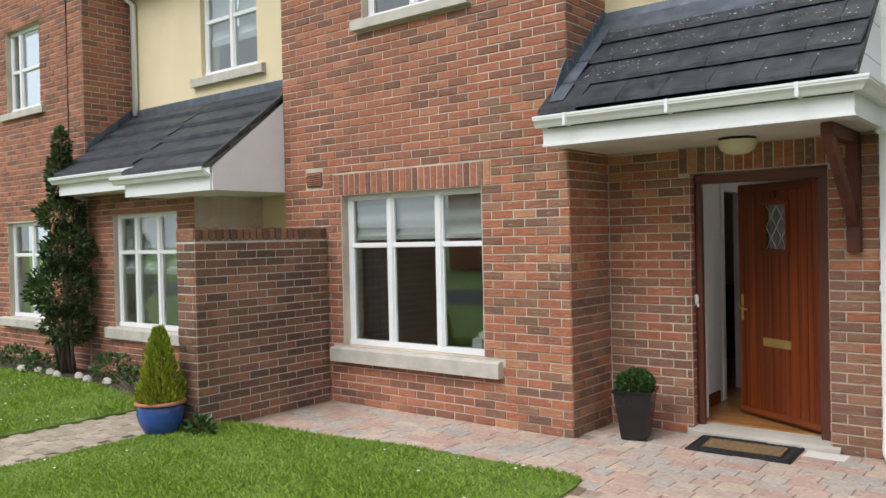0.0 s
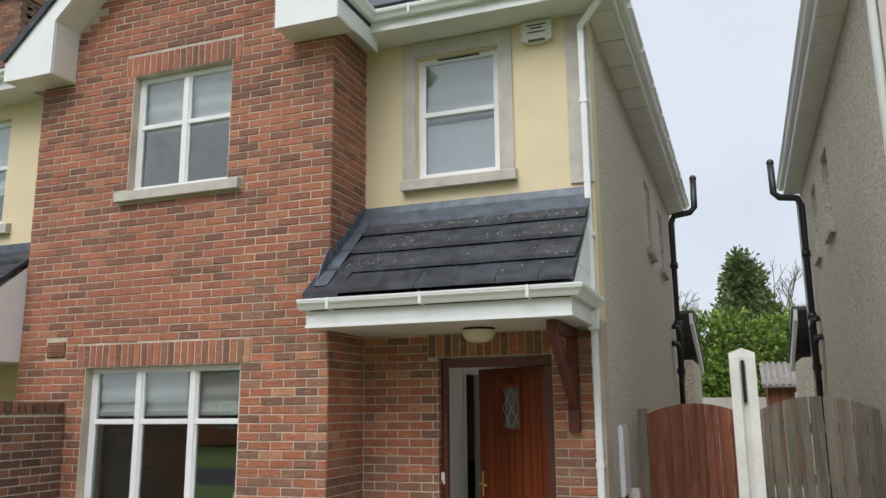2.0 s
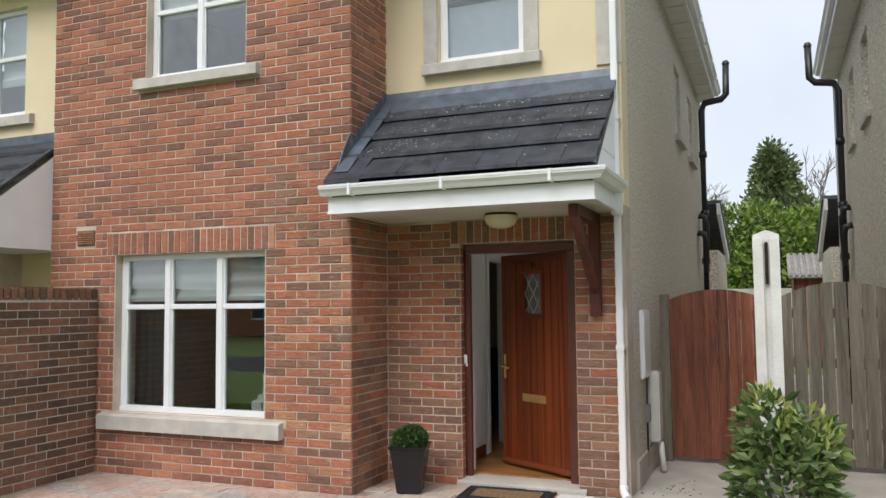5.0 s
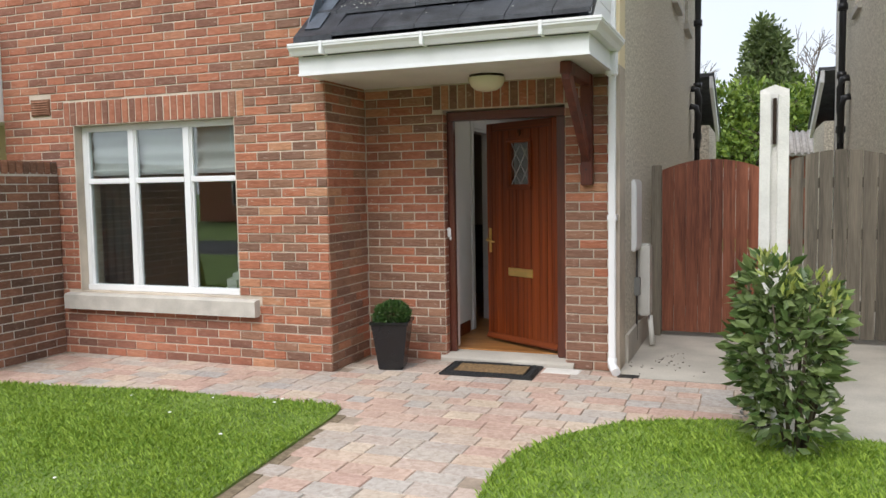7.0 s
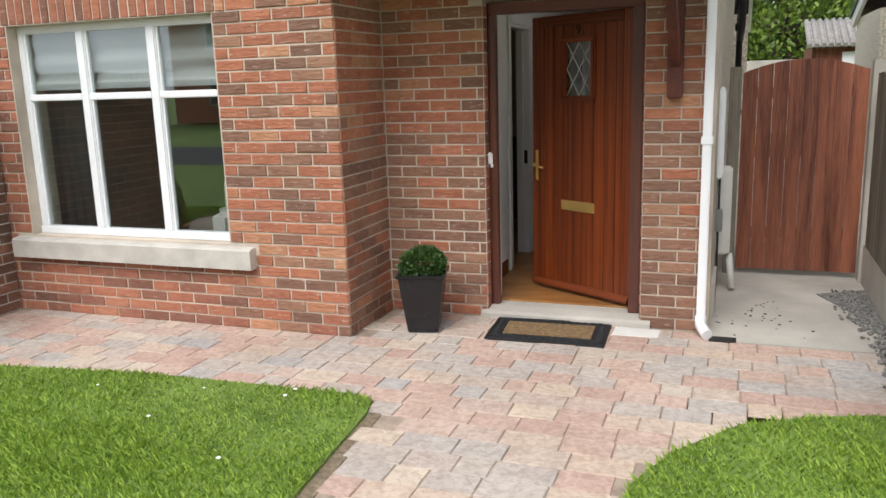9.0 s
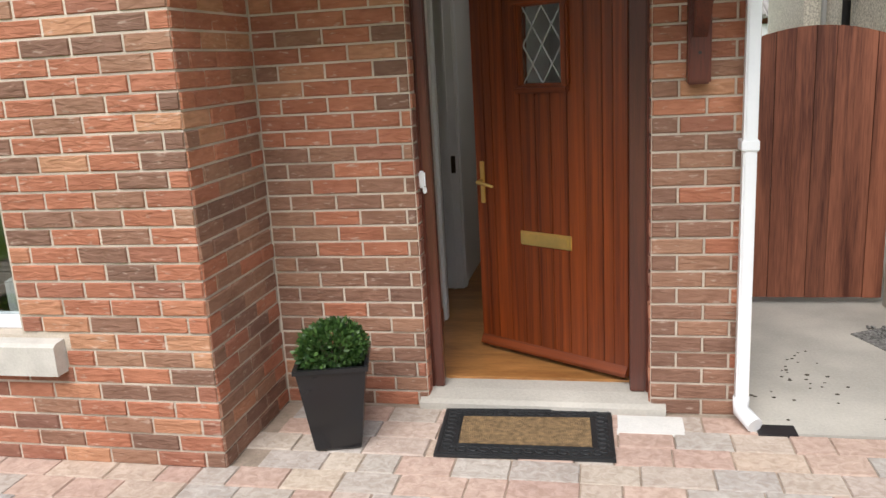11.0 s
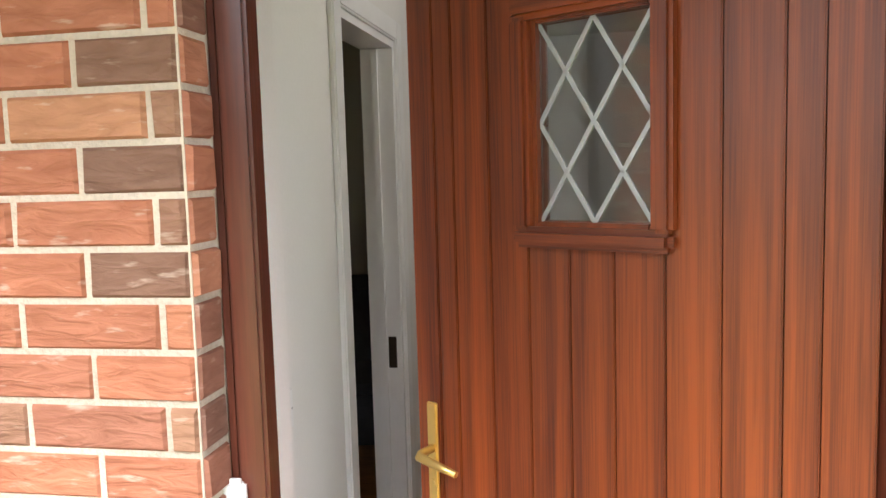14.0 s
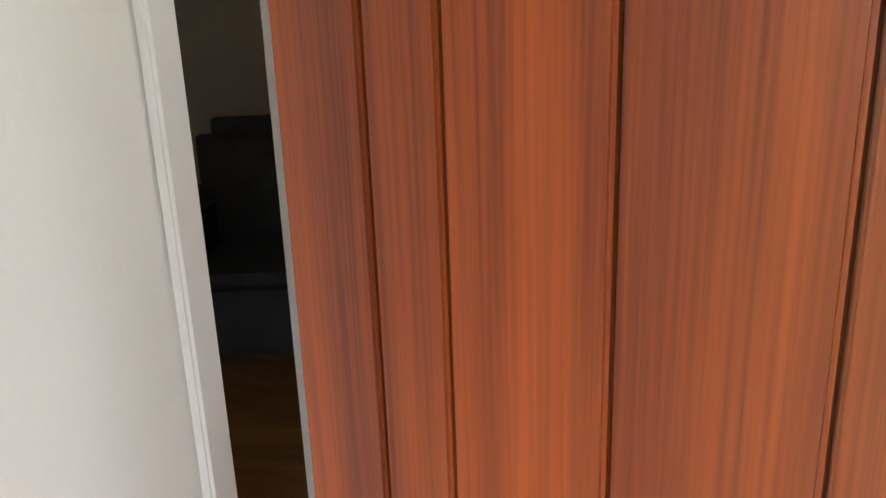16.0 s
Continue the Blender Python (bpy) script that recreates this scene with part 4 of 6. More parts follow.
part("rubber_border", prism(bmesh.new(), mo, "z", -0.002, 0.012), M_RUBBER, mt)
part("coir_field", prism(bmesh.new(), inset(0.25), "z", 0.0122, 0.019), M_COIR, mt, "brown coir bristle field")
for k in (0.03, 0.22):
    o, i = inset(k), inset(k + 0.012)
    for a in range(4):
        b = (a + 1) % 4
        part("moulded_rib", prism(bmesh.new(), [o[a], o[b], i[b], i[a]], "z", 0.0118, 0.017), M_RUBBER, mt)
rb = random.Random(5)
rib = bmesh.new()
for a in range(4):
    b = (a + 1) % 4
    o, i = inset(0.125)[a], inset(0.125)[b]
    n = 14 if a % 2 == 0 else 9
    for k in range(n):
        x, y = o[0] + (i[0] - o[0]) * (k + 0.5) / n, o[1] + (i[1] - o[1]) * (k + 0.5) / n
        tube(rib, [(x + 0.022 * math.cos(q), y + 0.018 * math.sin(q), 0.014) for q in [j * 0.7 for j in range(9)]], 0.0038, 5)
part("scroll_relief", rib, M_RUBBER, mt)["kind"] = "stuff"
# hall ceiling spotlights
sp = empty("ceiling_spotlights", (-1.75, 7.7, 2.42), "dark ceiling bar with three small spotlights", "ceiling light")
part("bar", tube(bmesh.new(), [(-2.05, 7.6, 2.38), (-1.85, 7.66, 2.405), (-1.62, 7.7, 2.40), (-1.4, 7.7, 2.375)], 0.012, 8), M_DARKMETAL, sp)
part("ceiling_rose", lathe(bmesh.new(), [(0.06, 2.439), (0.06, 2.425), (0.02, 2.41), (0.0, 2.41)], -1.72, 7.68), M_DARKMETAL, sp)
for q in (-2.03, -1.74, -1.45):
    h = part("spot_head", tube(bmesh.new(), [(q, 7.65, 2.39), (q - 0.01, 7.62, 2.35), (q - 0.02, 7.58, 2.30)], [0.016, 0.03, 0.042], 12), M_DARKMETAL, sp)
    if q == -1.45:
        glow = new("hall_spotlight", bpy.data.lights.new("hall_spotlight", "POINT"))
        glow.data.energy, glow.data.color, glow.data.shadow_soft_size = 1.0, (1.0, 0.97, 0.94), 0.04
        glow.location = (q - 0.03, 7.55, 2.22)
        part("bulb", lathe(bmesh.new(), [(0.0, 2.265), (0.025, 2.275), (0.03, 2.295), (0.0, 2.31)], q - 0.022, 7.572), M_BULB, h, "small lit bulb")

# ---- porch canopy ----
PY0, PZ0, PZ1, PX0, PX1 = 5.06, 2.57, 3.46, -3.115, -0.885
can = empty("porch_canopy", (-2.0, 5.6, 2.35), "tiled lean-to porch canopy with white fascia and gutter", "canopy", kind="structure")
part("fascia", B(-3.085, PY0 + 0.05, 2.335, PX1, PY0 + 0.072, 2.505), M_PVC, can)
part("fascia_lip", B(-3.09, PY0 + 0.042, 2.335, PX1 + 0.004, PY0 + 0.05, 2.352), M_PVC, can)
part("fascia", B(PX1 - 0.022, PY0 + 0.073, 2.335, PX1, DW - 0.004, 2.505), M_PVC, can)
part("fascia_lip", B(PX1, PY0 + 0.05, 2.335, PX1 + 0.008, DW - 0.01, 2.352), M_PVC, can)
part("soffit", B(BX1 + 0.003, BW + 0.0, 2.338, PX1 - 0.023, DW - 0.003, 2.352), M_PVC2, can)
part("soffit", B(-3.08, PY0 + 0.073, 2.338, PX1 - 0.023, BW - 0.003, 2.352), M_PVC2, can)
part("gutter", gutter(bmesh.new(), [(-3.12, PY0 + 0.05, 2.478), (PX1, PY0 + 0.05, 2.478), (PX1, DW - 0.12, 2.478)]), M_PVC, can)
for q in (-2.85, -2.05, -1.2):
    part("gutter_bracket", B(q, PY0 - 0.062, 2.47, q + 0.024, PY0 + 0.05, 2.566, bev=0.003), M_PVC, can)
part("roof_deck", prism(bmesh.new(), [(PY0 + 0.03, PZ0 - 0.05), (DW - 0.003, PZ1 - 0.02), (DW - 0.003, PZ1 - 0.10), (PY0 + 0.03, PZ0 - 0.10)], "x", -3.035, PX1), M_SLATE, can)
slope = (PZ1 - PZ0) / (DW - PY0)
nx, rows_n = 7, 4
step = (DW - PY0 - 0.06) / rows_n
rt = random.Random(3)
for r_ in range(rows_n):
    ya, yb = PY0 + r_ * step, PY0 + (r_ + 1) * step + 0.07
    left = -3.10 + 0.0 if r_ == 0 else -3.03
    off = (r_ % 2) * 0.16
    x = left
    wdt = 0.33
    first = True
    while x < PX1 - 0.01:
        w = (wdt - off) if first and off else wdt
        first = False
        xe_ = min(x + w, PX1 + 0.02)
        za, zb = PZ0 + slope * (ya - PY0) + rt.uniform(0.0, 0.004), PZ0 + slope * (yb - PY0) - 0.024
        if x < BX1 + 0.002 and ya + 0.3 > BW:
            x = BX1 + 0.004
        t = prism(bmesh.new(), [(ya, za + 0.030), (ya, za + 0.060), (yb, zb + 0.024), (yb, zb)], "x", x + 0.002, xe_ - 0.002)
        if x < BX1:
            t.free()
            t = prism(bmesh.new(), [(ya, za), (ya, za + 0.046), (BW - 0.004, za + 0.030 + slope * (BW - ya - 0.004)), (BW - 0.004, za + slope * (BW - ya - 0.004))], "x", x + 0.002, xe_ - 0.002)
        part("tile", t, M_SLATE, can)
        x = xe_
# lichen spots on the tiles
spots = bmesh.new()
for k in range(620):
    r_ = rt.random()
    y = PY0 + 0.12 + (DW - PY0 - 0.3) * (0.25 + 0.75 * r_ if rt.random() < 0.8 else rt.random())
    x = rt.uniform(-2.85, -0.93)
    fr_ = ((y - PY0) % step) / step
    z = PZ0 + slope * (y - PY0) + 0.060 - 0.050 * fr_
    s = rt.choice([0.004, 0.005, 0.007, 0.010])
    bmesh.ops.create_icosphere(spots, subdivisions=1, radius=s, matrix=Matrix.LocRotScale((x, y, z), Euler((math.atan(slope), 0, rt.random())), (1, 1, 0.35)))
part("lichen_spots", spots, M_LICHEN, can, "pale lichen spots")["kind"] = "stuff"
# lead flashings
part("head_flashing", prism(bmesh.new(), [(DW - 0.004, PZ1 + 0.10), (DW - 0.022, PZ1 + 0.10), (DW - 0.05, PZ1 + 0.03), (DW - 0.19, PZ1 - 0.115), (DW - 0.19, PZ1 - 0.125), (DW - 0.02, PZ1 + 0.0), (DW - 0.004, PZ1 + 0.02)], "x", BX1 + 0.004, PX1 + 0.02), M_LEAD, can)
fl = bmesh.new()
roof_slab(fl, (BX1 + 0.004, BW - 0.28, PZ0 + slope * (BW - 0.28 - PY0) + 0.050), (BX1 + 0.13, BW - 0.28, PZ0 + slope * (BW - 0.28 - PY0) + 0.050), (BX1 + 0.13, DW - 0.1, PZ0 + slope * (DW - 0.1 - PY0) + 0.050), (BX1 + 0.004, DW - 0.1, PZ0 + slope * (DW - 0.1 - PY0) + 0.050), th=0.006)
part("side_flashing", fl, M_LEAD, can)
for k in range(8):
    y = BW + 0.0 + k * 0.085
    z = PZ0 + slope * (y - PY0) + 0.03
    b = bmesh.new()
    prism(b, [(y, z - 0.02), (y + 0.12, z - 0.02 + slope * 0.12), (y + 0.105, z + slope * 0.12 + 0.05), (y + 0.012, z + 0.165)], "x", BX1 + 0.002, BX1 + 0.012 + 0.008 * (k % 2))
    part("step_flashing", b, M_LEAD, can)
b = prism(bmesh.new(), [(BW - 0.30, PZ0 + slope * (BW - 0.30 - PY0)), (BW - 0.004, PZ0 + slope * (BW - PY0)), (BW - 0.004, PZ0 + slope * (BW - PY0) + 0.20), (BW - 0.07, PZ0 + slope * (BW - PY0) + 0.12)], "x", BX1 - 0.005, BX1 + 0.006)
part("step_flashing", b, M_LEAD, can)
# cheek of white boards
for k in range(7):
    z = 2.51 + k * 0.13
    ys = PY0 + 0.05 + max(0, (z - PZ0 + 0.02) / slope)
    ys2 = PY0 + 0.05 + max(0, (z + 0.128 - PZ0 + 0.02) / slope)
    if ys2 < DW - 0.03:
        part("cheek_board", prism(bmesh.new(), [(ys, z), (DW - 0.003, z), (DW - 0.003, z + 0.128), (ys2, z + 0.128)], "x", PX1 - 0.02, PX1 - 0.002 - 0.003 * (k % 2)), M_PVC, can)
# bracket
br = empty("porch_bracket", (-1.12, DW, 1.48), "dark red-brown timber bracket under the porch canopy", "bracket")
part("wall_post", B(-1.13, DW - 0.085, 1.475, -1.04, DW - 0.004, 2.335, bev=0.008), M_BRACKET, br)
part("top_beam", B(-1.125, 5.30, 2.245, -1.045, DW - 0.086, 2.335, bev=0.006), M_BRACKET, br)
st = prism(bmesh.new(), [(DW - 0.086, 1.66), (DW - 0.086, 1.78), (5.42, 2.244), (5.30, 2.244), (5.30, 2.21)], "x", -1.113, -1.057)
part("strut", st, M_BRACKET, br)
for z in (1.60, 2.02):
    part("bolt", tube(bmesh.new(), [(-1.085, DW - 0.088, z), (-1.085, DW - 0.083, z)], 0.007, 8), M_BLACK, br)
pl = empty("porch_light", (-1.80, 5.74, 2.30), "round cream opal glass porch light on the soffit", "ceiling light")
part("light_base", lathe(bmesh.new(), [(0.0, 2.3375), (0.135, 2.3375), (0.135, 2.318), (0.0, 2.318)], -1.80, 5.74), M_DARKMETAL, pl)
part("shade", lathe(bmesh.new(), [(0.142, 2.318), (0.14, 2.29), (0.12, 2.25), (0.08, 2.222), (0.03, 2.212), (0.0, 2.211)], -1.80, 5.74, 36), M_LAMP, pl, "cream opal glass dome")
# downpipe and alarm and vents
dp = empty("downpipe", (-0.885, 6.04, 0), "white plastic rainwater downpipe on the house corner", "downpipe")
part("pipe", B(-0.912, 5.995, 0.10, -0.858, 6.055, 2.44, bev=0.008), M_PVC, dp)
part("pipe", B(-0.912, 5.995, 2.52, -0.858, 6.055, 4.98, bev=0.008), M_PVC, dp)
part("hopper", B(-0.925, 5.93, 2.30, -0.845, 6.065, 2.50, bev=0.012), M_PVC, dp)
part("swan_neck", tube(bmesh.new(), [(-0.885, 6.025, 4.96), (-0.885, 6.02, 5.03), (-0.64, 5.82, 5.20), (-0.60, 5.78, 5.27)], 0.034, 10), M_PVC, dp)
part("shoe", tube(bmesh.new(), [(-0.885, 6.025, 0.12), (-0.885, 6.02, 0.06), (-0.84, 5.93, 0.03)], 0.036, 10), M_PVC, dp)
for z in (1.2, 3.1, 4.3):
    part("pipe_clip", B(-0.92, 5.99, z, -0.85, 6.10, z + 0.045, bev=0.004), M_PVC, dp)
al = empty("alarm_box", (-1.29, DW, 5.05), "white burglar alarm box with faded print under the eaves", "alarm")
part("case", prism(bmesh.new(), [(-1.43, 4.98), (-1.37, 4.955), (-1.21, 4.955), (-1.15, 4.98), (-1.15, 5.16), (-1.43, 5.16)], "y", DW - 0.07, DW - 0.001), M_GREYPVC, al)
for z, w in ((5.115, 0.09), (5.085, 0.06), (5.045, 0.085)):
    part("print_bar", B(-1.29 - w, DW - 0.0725, z, -1.29 + w, DW - 0.0702, z + 0.013), M_INK, al)
part("strobe", B(-1.37, DW - 0.074, 4.957, -1.21, DW - 0.0715, 4.982), M_INK, al)


def vent_grille(x, y, z):
    e = empty("wall_vent", (x, y, z), "brick-red louvred air vent in the brick wall", "vent")
    part("vent_frame", B(x, y - 0.012, z, x + 0.225, y + 0.02, z + 0.15, bev=0.004), M_OLDBRICK, e)
    for k in range(6):
        part("slat", prism(bmesh.new(), [(y - 0.022, z + 0.015 + k * 0.021), (y - 0.012, z + 0.028 + k * 0.021), (y - 0.011, z + 0.018 + k * 0.021)], "x", x + 0.012, x + 0.213), M_OLDBRICK, e)


vent_grille(-6.14, BW - 0.006, 2.2)

# ---- side of the house: meter boxes, pipes, windows ----
for k, (a, b, _, _) in enumerate(SW):
    e = empty("window_%d" % (4 + k), (HX, a, 3.78), "white narrow window in the pebble-dashed side wall", "window", kind="structure")
    part("window_frame", wall_bm("y", a, b, 3.78, 4.75, HX - 0.05, HX - 0.11, [(a + 0.06, b - 0.06, 3.84, 4.69)]), M_PVC, e)
    part("pane", B(HX - 0.085, a + 0.06, 3.84, HX - 0.079, b - 0.06, 4.69), M_GLASS, e)
    part("window_sill", B(HX - 0.05, a - 0.08, 3.70, HX + 0.07, b + 0.08, 3.78, bev=0.005), M_SILL, e)
mb = empty("meter_box", (HX, 6.95, 0.9), "white plastic electricity meter box on the side wall", "meter box")
part("case", B(HX + 0.001, 6.72, 0.90, HX + 0.034, 7.12, 1.52, bev=0.01), M_PVC, mb)
part("door", B(HX + 0.034, 6.745, 0.925, HX + 0.042, 7.095, 1.495, bev=0.006), M_PVC, mb)
gb = empty("gas_meter_box", (HX, 7.25, 0.25), "weathered grey gas meter box on the side wall", "meter box")
part("case", B(HX + 0.002, 7.14, 0.28, HX + 0.105, 7.36, 0.93, bev=0.015), M_GREYPVC, gb)
part("waste_pipe", tube(bmesh.new(), [(HX + 0.10, 7.22, 0.28), (HX + 0.13, 7.16, 0.02)], 0.025, 10), M_GREYPVC, gb)
part("cable_box", B(HX + 0.001, 6.9, 0.50, HX + 0.05, 6.98, 0.66, bev=0.006), M_STEEL, gb)
part("cable", tube(bmesh.new(), [(HX + 0.02, 6.94, 0.9), (HX + 0.02, 6.94, 0.1)], 0.008, 6), M_BLACK, gb)


def soil_pipe(x, y, s, ztop, label):
    """Black soil stack with branch bends; s: way from the wall."""
    e = empty("soil_pipe", (x, y, 0), label, "drain pipe")
    part("main_pipe", tube(bmesh.new(), [(x, y, 0), (x, y, ztop - 0.75), (x + s * 0.05, y, ztop - 0.62), (x + s * 0.32, y, ztop - 0.58), (x + s * 0.40, y, ztop - 0.50), (x + s * 0.41, y, ztop)], 0.055, 14), M_BLACK, e)
    for z in (1.0, 2.2, 3.0, 4.0):
        part("socket_collar", tube(bmesh.new(), [(x, y, z), (x, y, z + 0.10)], 0.068, 14), M_BLACK, e)
    for dy, z in ((-0.35, 2.35), (-0.12, 2.65)):
        part("branch", tube(bmesh.new(), [(x - s * 0.09, y + dy, z + 0.35), (x - s * 0.0, y + dy, z + 0.33), (x + s * 0.03, y + dy, z + 0.2), (x + s * 0.02, y + dy * 0.5, z - 0.12), (x, y, z - 0.28)], 0.05, 12), M_BLACK, e)
    part("terminal", lathe(bmesh.new(), [(0.058, ztop), (0.062, ztop + 0.03), (0.04, ztop + 0.07), (0.0, ztop + 0.08)], x + s * 0.41, y), M_BLACK, e)


soil_pipe(HX + 0.10, 13.5, 1, 5.55, "black plastic soil pipe with bends on the side wall")

# ---- side gate, boundary fence, neighbour's gate ----
GYY = 7.75


def board_gate(x0, x1, y, ztop, rise, n, material, label, gap, name="gate"):
    e = empty(name, ((x0 + x1) / 2, y, 0), label, "gate")
    rg = random.Random(n)
    w = (x1 - x0) / n
    for k in range(n):
        a, b = x0 + k * w, x0 + (k + 1) * w - gap
        def top(q):
            return ztop + rise * (1 - ((q - (x0 + x1) / 2) / ((x1 - x0) / 2)) ** 2)
        j = rg.uniform(-0.004, 0.004)
        part("board", prism(bmesh.new(), [(a, 0.05), (b, 0.05), (b, top(b)), ((a + b) / 2, top((a + b) / 2)), (a, top(a))], "y", y + j, y + 0.022 + j), material, e)
    for z in (0.3, 0.95, ztop - 0.2):
        part("ledge", B(x0, y + 0.028, z, x1, y + 0.06, z + 0.09), material, e)
    return e


board_gate(-0.69, 0.20, GYY, 1.61, 0.095, 8, M_GATE, "red-brown stained arched board gate, faded in streaks", 0.003, "side_gate")
gp = thing("gate_post", B(-0.79, GYY - 0.01, 0, -0.70, GYY + 0.08, 1.66, bev=0.006), M_GREYWOOD, "weathered timber gate post against the side wall", "post")
cp = empty("concrete_post", (0.25, 5.0, 0), "tall white-painted slotted concrete fence post", "post")
part("shaft", prism(bmesh.new(), [(0.165, 4.92), (0.225, 4.92), (0.225, 4.955), (0.265, 4.955), (0.265, 4.92), (0.325, 4.92), (0.325, 5.06), (0.165, 5.06)], "z", 0, 1.99), M_POST, cp)
part("cap", prism(bmesh.new(), [(0.165, 1.99), (0.325, 1.99), (0.325, 2.02), (0.245, 2.05), (0.165, 2.02)], "y", 4.955, 5.06), M_POST, cp)
# added dark strip stands in for the shade inside the slot
part("slot_bracket", B(0.236, 4.932, 1.70, 0.256, 4.955, 1.97, bev=0.003), M_DARKMETAL, cp, "dark rust-like strip standing in for the shade in the post slot")
fn = empty("boundary_fence", (0.25, 6.2, 0), "weathered grey board fence on a concrete gravel board", "fence")
part("gravel_board", B(0.225, 5.065, 0, 0.265, GYY - 0.12, 0.30), M_CONC, fn)
rf = random.Random(11)
for k in range(20):
    y = 5.07 + k * 0.125
    part("board", B(0.222 + rf.uniform(0, 0.006), y, 0.30, 0.243, y + 0.118, 1.58 + rf.uniform(-0.012, 0.012)), M_GREYWOOD, fn)
part("rail", B(0.246, 5.07, 1.35, 0.285, GYY - 0.12, 1.43), M_GREYWOOD, fn)
part("end_post", B(0.205, GYY - 0.11, 0, 0.305, GYY - 0.005, 1.68, bev=0.006), M_CONC, fn)
board_gate(0.33, 1.40, GYY + 0.02, 1.62, 0.14, 9, M_GREYWOOD, "weathered grey arched board gate with gaps", 0.012, "neighbour_gate")

# ---- the next house on the far side of the passage ----
NX = 1.43
nh = empty("next_house", (4.5, 9, 0), "neighbouring pebble-dashed house with white gutters", "house")
NSW = [(10.1, 10.8, 3.84, 4.9), (11.9, 12.6, 3.84, 4.9)]
part("side_wall", wall_bm("y", 5.75, 14.6, -0.05, 5.42, NX, NX + 0.3, NSW), M_DASH, nh)
part("front_wall", B(NX + 0.3, 5.75, -0.05, 9.5, 6.05, 5.42), M_CREAM, nh)
part("quoin", B(NX - 0.015, 5.72, 0.0, NX + 0.20, 5.748, 5.42), M_SILL, nh)
part("roof", roof_slab(bmesh.new(), (NX - 0.28, 5.38, 5.58), (NX - 0.28, 14.8, 5.58), (NX + 3.4, 14.8, 7.9), (NX + 3.4, 8.6, 7.9)), M_SLATE, nh)
part("roof", roof_slab(bmesh.new(), (NX - 0.28, 5.38, 5.58), (9.6, 5.38, 5.58), (9.6, 8.6, 7.9), (NX + 3.4, 8.6, 7.9)), M_SLATE, nh)
part("fascia", B(NX - 0.27, 5.40, 5.38, NX - 0.25, 14.7, 5.58), M_PVC, nh)
part("fascia", B(NX - 0.25, 5.40, 5.38, 9.5, 5.42, 5.58), M_PVC, nh)
for k in range(14):
    part("soffit_panel", B(NX - 0.248, 5.43 + k * 0.655, 5.38, NX - 0.002, 6.066 + k * 0.655, 5.392 + 0.004 * (k % 2)), M_PVC2, nh)
part("soffit_front", B(NX, 5.425, 5.38, 9.5, 5.748, 5.392), M_PVC2, nh)
part("gutter", gutter(bmesh.new(), [(NX - 0.27, 14.7, 5.50), (NX - 0.27, 5.40, 5.50), (9.5, 5.40, 5.50)][::1]), M_PVC, nh)
part("downpipe", tube(bmesh.new(), [(NX - 0.25, 5.50, 5.48), (NX - 0.24, 5.52, 5.38), (NX - 0.06, 5.74, 5.25), (NX - 0.05, 5.78, 5.1), (NX - 0.05, 5.78, 0.1)], 0.036, 10), M_PVC, nh)
part("downpipe", tube(bmesh.new(), [(NX - 0.25, 14.4, 5.48), (NX - 0.05, 14.45, 5.2), (NX - 0.05, 14.45, 0.1)], 0.036, 10), M_PVC, nh)
for a, b in ((10.1, 10.8), (11.9, 12.6)):
    w = part("side_window", wall_bm("y", a, b, 3.84, 4.9, NX + 0.09, NX + 0.15, [(a + 0.06, b - 0.06, 3.9, 4.84)]), M_PVC, nh)
    part("pane", B(NX + 0.115, a + 0.06, 3.9, NX + 0.122, b - 0.06, 4.84), M_GLASS, w)
    part("window_sill", B(NX - 0.05, a - 0.08, 3.76, NX + 0.09, b + 0.08, 3.84, bev=0.005), M_SILL, w)
soil_pipe(NX - 0.10, 13.2, -1, 5.6, "black plastic soil pipe with bends on the next house")
lean = empty("rear_extension", (-0.6, 15.5, 0), "low rear extension with a white verge", "extension")
part("wall", B(-2.5, 14.7, 0, HX + 0.22, 17.5, 2.5), M_DASH, lean)
part("verge", prism(bmesh.new(), [(14.7, 3.35), (14.7, 3.15), (17.6, 2.35), (17.6, 2.55)], "x", HX + 0.22, HX + 0.28), M_PVC, lean)
part("roof", roof_slab(bmesh.new(), (HX + 0.30, 14.7, 3.34), (HX + 0.30, 17.7, 2.54), (-2.5, 17.7, 2.54), (-2.5, 14.7, 3.34)), M_SLATE, lean)
lean2 = empty("rear_extension", (1.6, 15.5, 0), "low rear extension of the next house with a white verge", "extension")
part("wall", B(NX - 0.2, 14.9, 0, 4, 17.5, 2.5), M_DASH, lean2)
part("verge", prism(bmesh.new(), [(14.9, 3.35), (14.9, 3.15), (17.6, 2.35), (17.6, 2.55)], "x", NX - 0.27, NX - 0.21), M_PVC, lean2)
part("roof", roof_slab(bmesh.new(), (NX - 0.30, 14.9, 3.34), (NX - 0.30, 17.7, 2.54), (4, 17.7, 2.54), (4, 14.9, 3.34)), M_SLATE, lean2)
